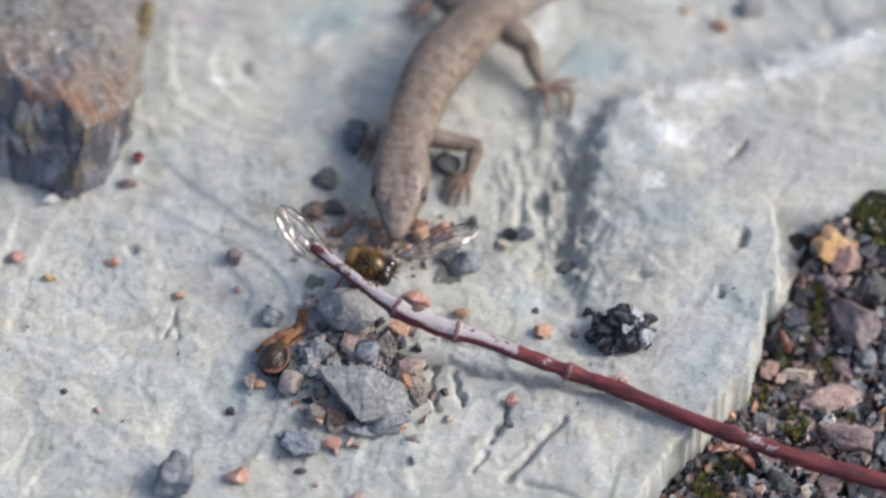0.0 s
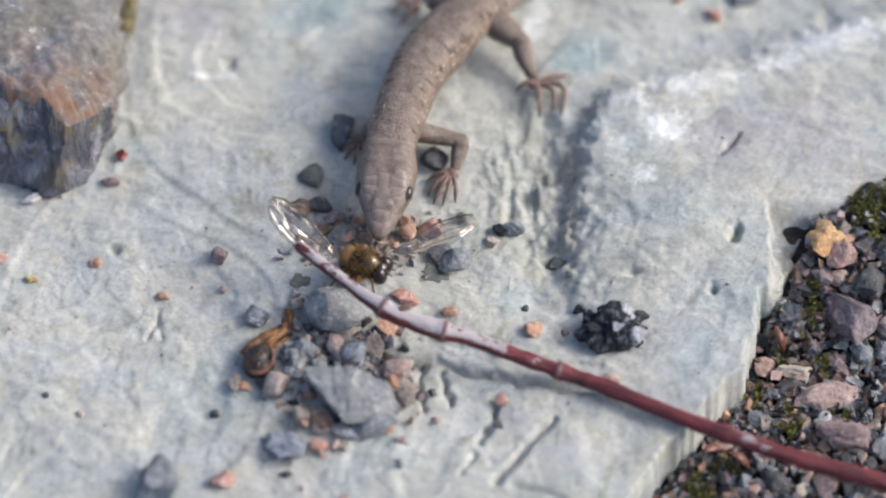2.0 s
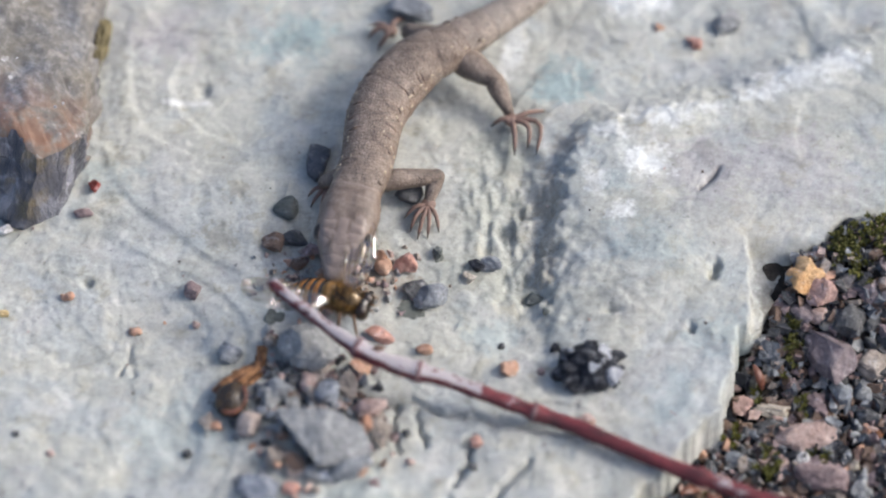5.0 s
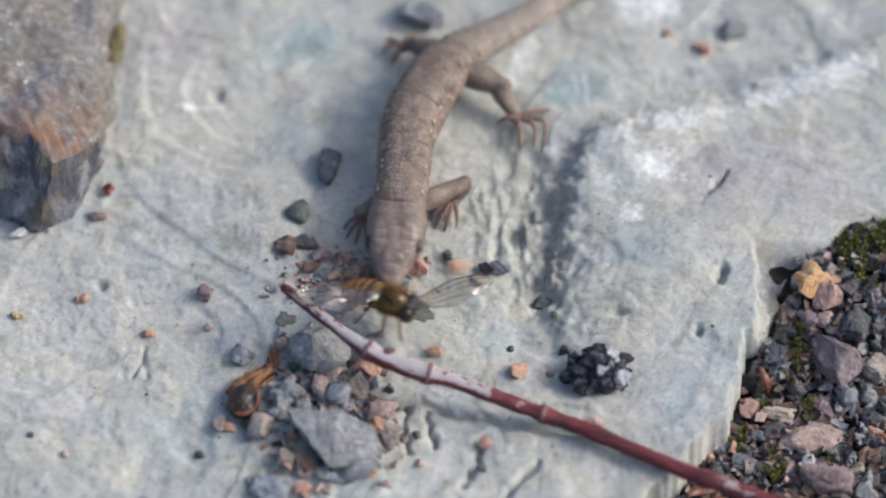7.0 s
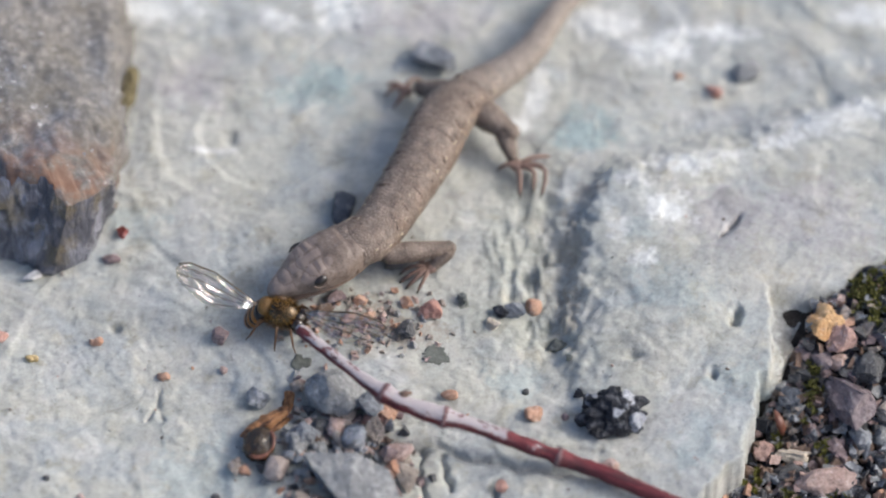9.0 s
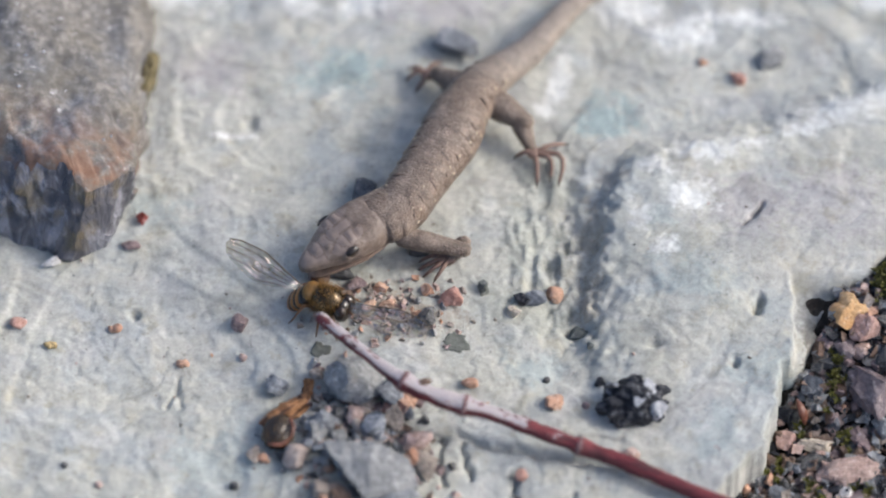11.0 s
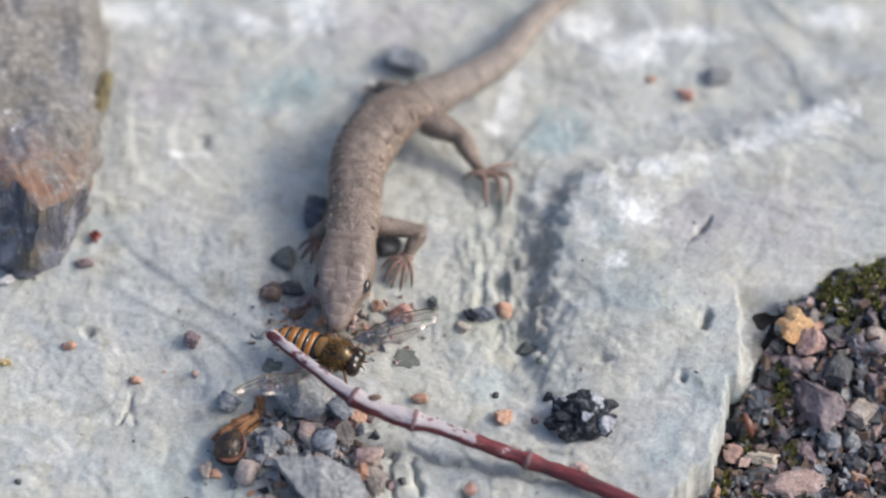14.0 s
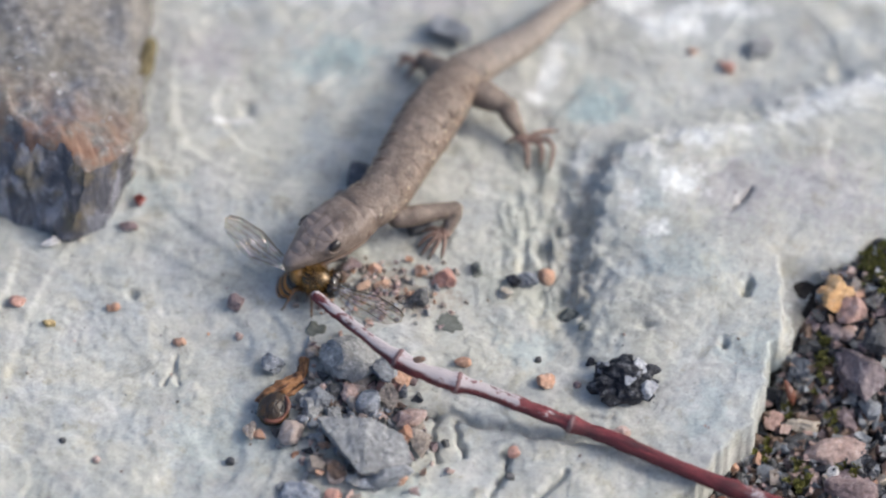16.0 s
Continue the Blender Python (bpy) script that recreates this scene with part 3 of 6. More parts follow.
    for px, py, rx, ry, deep in PITS:
        if abs(x - px) < 2.5 * rx and abs(y - py) < 2.5 * ry:
            px, py = px + 0.4 * noise.noise(v * 1.1), py + 0.4 * noise.noise(v * 1.1 + Vector((9, 9, 9)))
            h -= deep * math.exp(-((((x - px) / rx) ** 2 + ((y - py) / ry) ** 2) ** 1.5))
    # lower shelf beside the gravel
    h -= 2.9 * ease(39.1, 39.8, x + 0.9 * noise.noise(v * 0.5)) * ease(1.5, 4, y) * ease(17, 13.5, y)
    # ridge near the broken edge
    d = edge_x(y) - x + 1.3 * noise.noise(v * 0.3 + Vector((0, 5, 1))) + 0.7 * noise.noise(v * 0.9) - 1.1
    h += 0.2 * math.exp(-(((d - 3.4) / 0.9) ** 2)) * ease(-14, -4, y)
    drop = ease(-0.7, 0.3, d)
    h = h * drop + (gravel_z(x, y) - 4) * (1 - drop)
    h -= 14 * ease(95, 125, max(-x, abs(y - 15)))
    return h


def build_rock():
    def axis(lo, a, b, hi, step):
        fine = list(np.arange(a, b, step))
        return [lo + (a - lo) * (i / 26) for i in range(26)] + fine + [b + (hi - b) * (i / 26) for i in range(27)]

    xs, ys = axis(-135, -62, 56, 140, 0.27), axis(-115, -33, 66, 145, 0.27)
    co = [(x * MM, y * MM, relief(x, y) * MM) for y in ys for x in xs]
    w = len(xs)
    faces = [(j * w + i, j * w + i + 1, j * w + w + i + 1, j * w + w + i) for j in range(len(ys) - 1) for i in range(w - 1)]
    me = bpy.data.meshes.new("rock_floor")
    me.from_pydata(co, [], faces)
    me.materials.append(ROCK)
    me.polygons.foreach_set("use_smooth", [True] * len(me.polygons))
    tagged(new("rock_floor", me), "pale grey-green weathered rock outcrop with a raised slab", "rock", kind="structure")


def build_ground():
    """Gravel ground out to the horizon."""
    bm = bmesh.new()
    radii = [*range(3, 75, 3), 80, 95, 110, 130, 160, 200, 300, 800, 3000, 12000, 60000, 400000]
    n = 96
    rings = []
    for r in radii:
        ring = []
        for k in range(n):
            x, y = 45 + r * math.cos(2 * math.pi * k / n), r * math.sin(2 * math.pi * k / n)
            ring.append(bm.verts.new(Vector((x, y, gravel_z(x, y) + (0.9 * noise.noise(Vector((x, y, 0)) * 0.12) if r < 200 else 0))) * MM))
        rings.append(ring)
    mid = bm.verts.new(Vector((45, 0, gravel_z(45, 0))) * MM)
    for k in range(n):
        bm.faces.new((mid, rings[0][k], rings[0][(k + 1) % n]))
    for a, b in zip(rings, rings[1:]):
        for k in range(n):
            bm.faces.new((a[k], b[k], b[(k + 1) % n], a[(k + 1) % n]))
    tagged(new("ground", mesh("ground", bm, SOIL)), "dark gritty soil under loose gravel", "ground", kind="structure")


def shape_stone(seed, angular, detail=3):
    """A unit stone (half size 1), chipped by flat planes or water-worn."""
    rng = random.Random(seed)
    bm = bmesh.new()
    bmesh.ops.create_icosphere(bm, subdivisions=4 if angular else detail, radius=1)
    planes = [(Vector((rng.gauss(0, 1), rng.gauss(0, 1), rng.gauss(0, 0.8))).normalized(), rng.uniform(0.38, 0.78)) for _ in range(13 if angular else 5)]
    off = Vector((rng.uniform(0, 90), rng.uniform(0, 90), rng.uniform(0, 90)))
    rough = 1.0 if angular else 0.6
    for v in bm.verts:
        p = v.co.copy()
        p *= 1 + 0.3 * noise.noise(p * 0.9 + off)
        for n, d in planes:
            over = p.dot(n) - d
            if over > 0:
                p -= n * over * (0.95 if angular else 0.7)
        p += p.normalized() * rough * (0.10 * noise.noise(p * 2.6 + off) + 0.06 * noise.noise(p * 6 + off) + 0.03 * noise.noise(p * 13 + off))
        v.co = p
    lo = Vector([min(v.co[k] for v in bm.verts) for k in range(3)])
    hi = Vector([max(v.co[k] for v in bm.verts) for k in range(3)])
    for v in bm.verts:
        v.co = Vector([(v.co[k] - (lo[k] + hi[k]) / 2) / ((hi[k] - lo[k]) / 2) for k in range(3)])
    return bm


COUNT = [100]


def stone(x, y, wx, wy, wz, colour, label, turn=0, angular=True, z=None, name="pebble", group="pebbles scattered on the rock"):
    """One stone of full size wx, wy, wz (mm) that rests on the rock."""
    COUNT[0] += 1
    bm = shape_stone(COUNT[0], angular)
    for v in bm.verts:
        v.co = Vector((v.co.x * wx / 2, v.co.y * wy / 2, v.co.z * wz / 2)) * MM
    base = relief(x, y) if z is None else z
    ob = new(name, mesh(name, bm, STONES[colour], smooth=not angular))
    ob.matrix_world = pose(x * MM, y * MM, (base + wz * 0.36) * MM, 0, 0, turn)
    return tagged(ob, label, "pebble", group)


build_ground()
build_rock()


def build_boulder():
    """A broken block with a speckled top and a dark, steep front."""
    base = [(-43.0, 56), (-42.8, 46.5), (-42.6, 37.5), (-42.4, 30.6), (-43.4, 24.6), (-46.2, 18.4), (-50.5, 16.0), (-55.0, 18.7), (-60, 20), (-72, 30), (-80, 55), (-66, 78), (-50, 72)]
    top = [(-45.5, 57), (-44.6, 47), (-43.9, 36), (-43.4, 28.5), (-43.2, 25.2), (-45.4, 22.4), (-47.8, 20.6), (-51.4, 23.6), (-56, 25.8), (-68, 34), (-75, 55), (-64, 73), (-51, 68)]
    zs = [7.5, 7.5, 7.5, 7.5, 7.5, 8.6, 9.5, 10.5, 11, 12, 12, 12, 9]
    bm = bmesh.new()
    n = 260
    rings = []
    for k in (-0.25, 0.0, 0.07, 0.14, 0.21, 0.28, 0.35, 0.42, 0.49, 0.56, 0.63, 0.7, 0.77, 0.84, 0.91, 1.0, 1.03):
        ring = []
        for i in range(n):
            u = i / n * len(base)
            a, b, f = int(u), (int(u) + 1) % len(base), u - int(u)
            p0 = Vector(base[a]).lerp(Vector(base[b]), f)
            p1 = Vector(top[a]).lerp(Vector(top[b]), f)
            z = zs[a] * (1 - f) + zs[b] * f
            kk = min(max(k, 0), 1)
            p = p0.lerp(p1, kk ** 1.6)
            q = Vector((p.x, p.y, z * k if k <= 1 else z))
            if k > 1:
                q = Vector((p.x, p.y, z + 0.3)).lerp(Vector((-58, 46, 12.5)), 0.06)
            w = noise.fractal(q * 0.2, 1, 2, 4) * 1.0 + 0.55 * (1 - 2 * abs(noise.noise(q * 0.45))) + noise.noise(q * 0.9) * 0.4 + noise.noise(q * 2.1) * 0.22
            q += Vector((w, w * 0.8, w * 0.4)) * (1 if 0 < k < 1 else 0.75)
            ring.append(q)
        rings.append(ring)
    mid = Vector((-58, 46, 12.8))
    even = [sum((rings[16][(i + j) % n] for j in range(-14, 15)), Vector()) / 29 for i in range(n)]
    for k in np.linspace(0.03, 0.97, 56):
        ring = []
        for i, p in enumerate(rings[16]):
            q = p.lerp(even[i], ease(0.0, 0.16, float(k))).lerp(mid, float(k))
            flat = Vector((q.x, q.y, 0))
            q.z += 0.8 * noise.fractal(flat * 0.16, 1, 2, 3) + 0.25 * noise.noise(flat * 0.55)
            ring.append(q)
        rings.append(ring)
    ring_loft(bm, rings, False, True)
    bmesh.ops.recalc_face_normals(bm, faces=bm.faces)
    bm.normal_update()
    bm.faces.ensure_lookup_table()
    for k, f in enumerate(bm.faces):
        p = f.calc_center_median()
        f.material_index = 1 if k < 15 * n and p.y < (25 + 4 * noise.noise(p * 120)) * MM else 0
    ob = new("boulder", mesh("boulder", bm, BOULDER_TOP, BOULDER_FRONT, smooth=False))
    for f in ob.data.polygons:
        f.use_smooth = f.material_index == 0
    tagged(ob, "grey speckled boulder with rusty edge and dark broken face", "rock")
    rng = random.Random(5)
    tops = [f for f in ob.data.polygons if f.material_index == 0 and f.normal.z > 0.6 and f.center.x > -0.064]
    for _ in range(20):
        f = rng.choice(tops)
        b = shape_stone(rng.randrange(3000, 3006), False, 2)
        w = rng.uniform(0.12, 0.3)
        for v in b.verts:
            v.co = f.center + Vector((v.co.x * w, v.co.y * w * rng.uniform(0.96, 1.04), v.co.z * w * 0.4)) * MM
        part("quartz_fleck", b, STONES["crystal"], ob, "tiny pale quartz fleck")


build_boulder()


def build_lichen():
    bm = bmesh.new()
    bmesh.ops.create_icosphere(bm, subdivisions=4, radius=1)
    for v in bm.verts:
        p = v.co * (1 + 0.3 * noise.noise(v.co * 2.2) + 0.2 * noise.noise(v.co * 6))
        v.co = Vector((p.x * 1.1, p.y * 3.6, p.z * 1.8)) * MM
    ob = new("lichen_clump", mesh("lichen_clump", bm, LICHEN, smooth=False))
    ob.matrix_world = pose(-42.4 * MM, 44.0 * MM, (relief(-42.4, 44) + 1.2) * MM, 0, 0, -8)
    tagged(ob, "ochre brown lichen clump at the boulder's foot", "lichen")


build_lichen()
stone(-52.6, 16.0, 2.6, 1.4, 1.3, "white", "white mineral chip at the boulder's foot", 30, True)


def crust(x, y, w, h, seed, mat, name, label, kind_of="stain", lift=0.07):
    """A thin crust or damp patch with a ragged outline that follows the rock."""
    bm = bmesh.new()
    rings = []
    centre = bm.verts.new(Vector((x, y, relief(x, y) + lift)) * MM)
    for k in (0.25, 0.5, 0.75, 0.92, 1.0):
        ring = []
        for i in range(48):
            a = 2 * math.pi * i / 48
            r = 1 + 0.45 * noise.noise(Vector((math.cos(a) * 1.2, math.sin(a) * 1.2, seed))) + 0.28 * noise.noise(Vector((math.cos(a) * 4, math.sin(a) * 4, seed + 5)))
            px, py = x + w / 2 * r * k * math.cos(a), y + h / 2 * r * k * math.sin(a)
            ring.append(bm.verts.new(Vector((px, py, relief(px, py) + (lift if k < 1 else -0.12))) * MM))
        rings.append(ring)
    for i in range(48):
        bm.faces.new((centre, rings[0][i], rings[0][(i + 1) % 48]))
    for a, b in zip(rings, rings[1:]):
        for i in range(48):
            bm.faces.new((a[i], b[i], b[(i + 1) % 48], a[(i + 1) % 48]))
    ob = new(name, mesh(name, bm, mat))
    return tagged(ob, label, kind_of, kind="structure")


crust(-2.0, 6.2, 3.6, 2.8, 5, DAMP, "damp_patch", "dark damp soil patch where a pebble lay")
crust(1.3, 14.0, 1.3, 1.9, 6, DAMP, "damp_patch", "small dark damp patch on the rock")
crust(-18.6, 4.5, 2.6, 2.2, 9, DAMP, "damp_patch", "dark damp patch under the twig tip")
# ---------- stones on the rock ----------


def build_wedge():
    """A grey wedge with a broad flat top and an undercut long side."""
    bm = bmesh.new()
    top = ((-6.2, 3.4, 3.3), (0.5, 3.0, 4.1), (4.6, 0.8, 3.5), (5.7, -2.0, 2.4), (-0.4, -4.5, 3.1), (-4.3, 0.4, 4.0), (0.0, 0.0, 4.5))
    foot = ((-5.6, 3.2, 0), (1.0, 3.2, 0), (4.9, 0.6, 0), (5.5, -1.8, 0), (0.8, -3.0, 0), (-2.8, 0.6, 0))
    for p in top + foot:
        bm.verts.new(p)
    bmesh.ops.convex_hull(bm, input=bm.verts)
    bmesh.ops.subdivide_edges(bm, edges=bm.edges[:], cuts=9, use_grid_fill=True)
    bmesh.ops.triangulate(bm, faces=bm.faces[:])
    for v in bm.verts:
        p = v.co
        chip = max(0.0, noise.noise(p * 0.8 + Vector((3, 3, 3))) - 0.15)
        v.co = (p * (1 - 0.12 * chip) + Vector((0.18, 0.18, 0.14)) * noise.noise(p * 1.3) + Vector((0.07, 0.07, 0.07)) * noise.noise(p * 3.5)) * MM
    ob = new("pebble", mesh("pebble", bm, STONES["slate"], smooth=False))
    ob.location = Vector((-11.5, -13.6, relief(-11.5, -13.6) - 0.2)) * MM
    tagged(ob, "large grey wedge-shaped stone lying in the pebble heap", "pebble", "pebbles scattered on the rock")


build_wedge()
stone(-13.4, -6.8, 1.5, 3.2, 1.9, "tan", "curved tan shell of stone beside a quartz pebble", 20, False)
stone(-16.0, -4.6, 2.2, 1.6, 1.3, "darkblue", "dark blue chip behind the grey wedge", 15, True)
stone(-18.2, -5.0, 2.0, 1.5, 1.1, "white", "small whitish crumb beside the bark", 40, True)
stone(-10.8, -17.6, 3.2, 2.0, 1.7, "crystal", "cluster of pale crystals at the foot of the heap", 10, True)
stone(-14.9, -17.2, 2.4, 2.2, 1.6, "beige", "beige rounded chip at the foot of the heap", 0, False)
stone(-14.1, -0.6, 7.7, 6.5, 5.2, "slate", "blue-grey angular stone lying under the twig tip", 0, True)
stone(-9.1, -16.0, 6.6, 4.5, 3.1, "bluegrey", "bluish grey angular stone at the foot of the heap", 20, True)
stone(-19.5, -20.0, 5.5, 3.6, 2.6, "quartz", "glittering pale blue quartz chip on the rock", -10, True)
stone(-20.8, -11.1, 3.1, 3.6, 2.5, "beige", "rounded pinkish beige pebble beside the seed husk", 0, False)
stone(-23.5, -0.8, 3.1, 2.6, 2.1, "bluegrey", "small dark blue-grey stone beside the bark", 0, True)
stone(-17.5, -6.3, 3.5, 3.2, 2.6, "bluegrey", "small blue-grey stone in the heap", 30, True)
stone(-18.4, -7.7, 2.6, 2.8, 2.1, "slate", "small grey chip in the heap", 0, True)
stone(-11.6, -6.8, 3.2, 3.4, 2.9, "quartz", "translucent grey quartz pebble in the heap", 0, False)
stone(-13.8, -5.3, 2.6, 3.2, 2.1, "pink", "pinkish beige chip in the heap", 0, True)
stone(-9.1, -5.7, 2.5, 4.2, 2.0, "tan", "greyish tan chip in the heap", 10, True)
stone(-12.7, -3.3, 2.9, 2.1, 1.7, "tan", "pale tan chip under the twig", 0, True)
stone(-15.6, -5.0, 2.5, 2.1, 1.7, "dark", "dark grit grain in the heap", 0, True)
stone(-7.6, -2.9, 2.8, 2.4, 1.9, "orange", "bright orange granite chip beside the twig", 0, True)
stone(-6.4, -8.2, 4.4, 2.3, 1.6, "pink", "smooth pale pink pebble in the heap", 5, False)
stone(-6.6, -10.7, 2.3, 2.6, 1.9, "orange", "orange granite chip in the heap", 0, True)
stone(-4.8, -11.6, 2.9, 4.1, 1.8, "tan", "greyish tan flake at the side of the heap", 30, True)
stone(-15.0, -16.4, 2.6, 3.2, 1.8, "brown", "brown chip between grey stones", 0, True)
stone(-17.4, -15.7, 2.5, 2.4, 1.9, "tan", "tan chip at the foot of the heap", 0, True)
stone(-15.3, -19.7, 2.3, 1.9, 1.6, "red", "salmon red chip below the grey stones", 0, True)
stone(-7.2, -17.1, 1.9, 1.6, 1.3, "orange", "small orange chip at the foot of the heap", 0, True)
stone(-12.9, -17.7, 2.5, 1.9, 1.4, "slate", "small grey chip at the foot of the heap", 0, True)
stone(-26.0, -10.7, 1.8, 2.9, 1.2, "tan", "small grey-tan chip on the rock", 0, True)
stone(-24.7, -11.1, 1.6, 1.3, 1.0, "orange", "tiny orange grain on the rock", 0, False)
stone(-26.6, -24.3, 2.9, 2.6, 2.1, "red", "salmon red granite chip lying on the rock", 0, True)
stone(-34.7, -25.6, 5.5, 5.7, 4.4, "bluegrey", "grey block-shaped stone lying on the rock", 35, True)
stone(-0.1, 0.3, 2.2, 1.4, 1.1, "orange", "small orange chip lying on pale rock", -5, False)
stone(10.3, -2.0, 2.5, 2.3, 1.6, "orange", "orange granite chip lying on pale rock", 20, True)
stone(6.5, -12.3, 1.6, 1.5, 1.2, "red", "small reddish grain in front of the twig", 0, False)
stone(19.5, -9.2, 2.5, 1.9, 1.4, "pink", "pink chip behind the twig", 0, True)
stone(-55.9, 7.3, 2.2, 1.8, 1.4, "red", "red grain lying on pale rock", 15, False)
stone(-52.0, 4.2, 1.2, 1.1, 0.9, "yellow", "tiny yellowish grain on the rock", 0, False)
stone(-35.6, 2.4, 1.2, 1.1, 0.9, "orange", "tiny orange grain on the rock", 0, False)
stone(-44.3, -15.3, 1.0, 1.0, 0.8, "pink", "tiny pink grain on the rock", 0, False)
stone(-28.1, -14.6, 1.2, 1.1, 0.9, "dark", "tiny dark grain on the rock", 0, False)
stone(-28.6, 8.0, 2.2, 2.3, 2.0, "mauve", "reddish grey pebble lying on the rock", 0, True)
stone(-44.3, 7.0, 1.2, 1.0, 0.8, "orange", "tiny orange grain on the rock", 0, False)
stone(-41.7, 22.6, 1.6, 1.6, 1.4, "deepred", "dark red grain beside the boulder", 0, True)
stone(-42.8, 18.8, 2.5, 1.5, 1.0, "mauve", "mauve flat grain near the boulder", 0, False)
stone(-14.0, 26.5, 3.4, 5.4, 2.4, "darkblue", "dark blue oval pebble beside the lizard", 10, False)
stone(-17.8, 19.7, 3.2, 3.2, 1.9, "darkgreen", "dark green-grey pebble on the rock", 0, False)
stone(-16.6, 15.6, 3.6, 2.4, 1.7, "dark", "dark stone grain beside the lizard's head", 0, True)
stone(-19.1, 14.4, 2.9, 2.8, 1.7, "brown", "brown grit grain beside the wing", 0, True)
stone(-14.4, 13.7, 2.5, 2.1, 1.5, "mauve", "mauve chip near the lizard's snout", 0, True)
stone(-15.8, 12.0, 2.2, 1.8, 1.2, "brown", "brown chip near the fly", 0, True)
stone(-11.5, 13.4, 2.0, 1.6, 1.1, "orange", "orange chip under the lizard's snout", 0, True)
stone(-10.6, 11.0, 2.2, 1.5, 1.0, "peach", "peach chip under the lizard's snout", 0, True)
stone(-12.9, 10.7, 1.9, 1.6, 1.1, "peach", "pale peach chip beside the fly", 0, True)
stone(-2.8, 12.4, 3.1, 2.6, 2.1, "red", "salmon red chip near the lizard's foot", 0, True)
stone(-5.7, 13.3, 1.8, 1.5, 1.2, "orange", "small orange chip under the lizard's chin", 0, True)
stone(5.1, 11.0, 2.0, 2.1, 1.6, "cream", "cream chip in a little pile", 0, True)
stone(7.6, 13.0, 3.1, 2.1, 1.5, "bluegrey", "dark grey chip in a little pile", 0, True)
stone(6.0, 12.6, 2.2, 1.8, 1.4, "black", "black chip in a little pile", 0, True)
stone(1.1, 14.3, 1.3, 2.0, 1.2, "darkgreen", "small olive grey pebble near the lizard's toes", 0, True)
stone(13.2, 9.0, 2.5, 2.1, 1.3, "darkgreen", "dark green-grey crumb in the hollow", 0, True)
stone(14.6, 6.2, 1.0, 1.0, 0.6, "darkgreen", "tiny dark green crumb in the hollow", 0, True)
stone(15.7, 1.3, 1.3, 1.3, 1.0, "black", "small black grain beside the black stone", 0, True)
stone(-3.3, 50.6, 6.3, 4.2, 3.0, "bluegrey", "blue-grey stone beside the lizard's hind foot", -5, True)
stone(37.2, 50.3, 3.4, 4.8, 2.2, "slate", "dark blue-grey chip behind the raised slab", -40, True)
stone(32.8, 47.2, 2.5, 1.8, 1.2, "red", "salmon red chip on pale rock", -20, True)
stone(28.5, 49.3, 1.3, 1.1, 0.8, "orange", "tiny orange grain on pale rock", 0, False)
stone(-43.7, 7.1, 1.3, 1.3, 1.0, "orange", "tiny orange grain on the rock", 0, False)
stone(-35.0, 2.4, 1.0, 1.0, 0.8, "orange", "tiny orange grain on the rock", 0, False)
stone(-28.0, 3.5, 1.0, 1.0, 0.8, "pink", "tiny pink grain on the rock", 0, False)
stone(-51.5, 4.3, 1.3, 1.1, 0.9, "yellow", "tiny yellowish grain on the rock", 0, False)
stone(9.2, 1.4, 0.9, 0.8, 0.6, "dark", "tiny dark grain on the rock", 0, False)
stone(14.1, -2.2, 1.0, 1.0, 0.8, "mauve", "tiny mauve grain on the rock", 0, False)
stone(-48.6, -13.0, 0.9, 0.8, 0.6, "dark", "tiny dark grain on the rock", 0, False)
stone(6.1, -15.7, 1.2, 1.0, 0.8, "dark", "tiny dark grain on the rock", 0, False)
stone(-19.1, -23.2, 1.6, 1.0, 0.6, "dark", "thin dark grain on the rock", 0, False)
stone(-12.4, -26.9, 2.5, 1.8, 1.2, "pink", "pink chip low on the rock", 0, True)


def build_heap():
    rng = random.Random(77)
    for _ in range(26):
        x, y = rng.gauss(-13.0, 3.6), rng.gauss(-7.5, 3.8)
        w = rng.uniform(1.0, 2.4)
        c = rng.choice(("slate", "bluegrey", "tan", "pink", "dark", "beige", "quartz", "mauve"))
        stone(x, y, w, w * rng.uniform(0.7, 1.1), w * 0.8, c, "small %s chip wedged in the pebble heap" % {"bluegrey": "blue-grey", "slate": "grey"}.get(c, c), rng.uniform(0, 180), True)


build_heap()


def build_black_stone():
    """A jagged black lump with white crystals."""
    bm = bmesh.new()
    bmesh.ops.create_icosphere(bm, subdivisions=5, radius=1)
    off = Vector((4.4, 1.3, 8.8))
    for v in bm.verts:
        p = v.co.copy()
        cell = noise.cell(p * 2.4 + off) - 0.5
        p *= 1 + 0.3 * noise.noise(p * 1.5 + off) + 0.1 * cell + 0.26 * noise.noise(p * 2.8 + off) + 0.07 * noise.noise(p * 7 + off)
        v.co = Vector((p.x * 4.0, p.y * 3.0, max(-1.0, p.z * 2.4) + 1.2)) * MM
    ob = new("black_stone", mesh("black_stone", bm, STONES["black"], smooth=False))
    ob.location = Vector((19.7, -2.2, relief(19.7, -2.2) - 0.1)) * MM
    tagged(ob, "lumpy black stone with white crystals on the rock", "stone")
    for at, r in (((1.7, 0.9, 2.7), (1.2, 1.7, 0.9)), ((3.1, -1.4, 1.6), (1.3, 1.2, 1.0)), ((0.9, -0.9, 2.9), (0.8, 1.2, 0.7)), ((-2.4, 1.2, 2.1), (0.9, 0.8, 0.6))):
        b = shape_stone(r[0], True)
        for v in b.verts:
            v.co = Vector([at[k] + v.co[k] * r[k] for k in range(3)]) * MM
        part("crystal", b, STONES["crystal"], ob, "white crystal grown into the black stone", False)


build_black_stone()


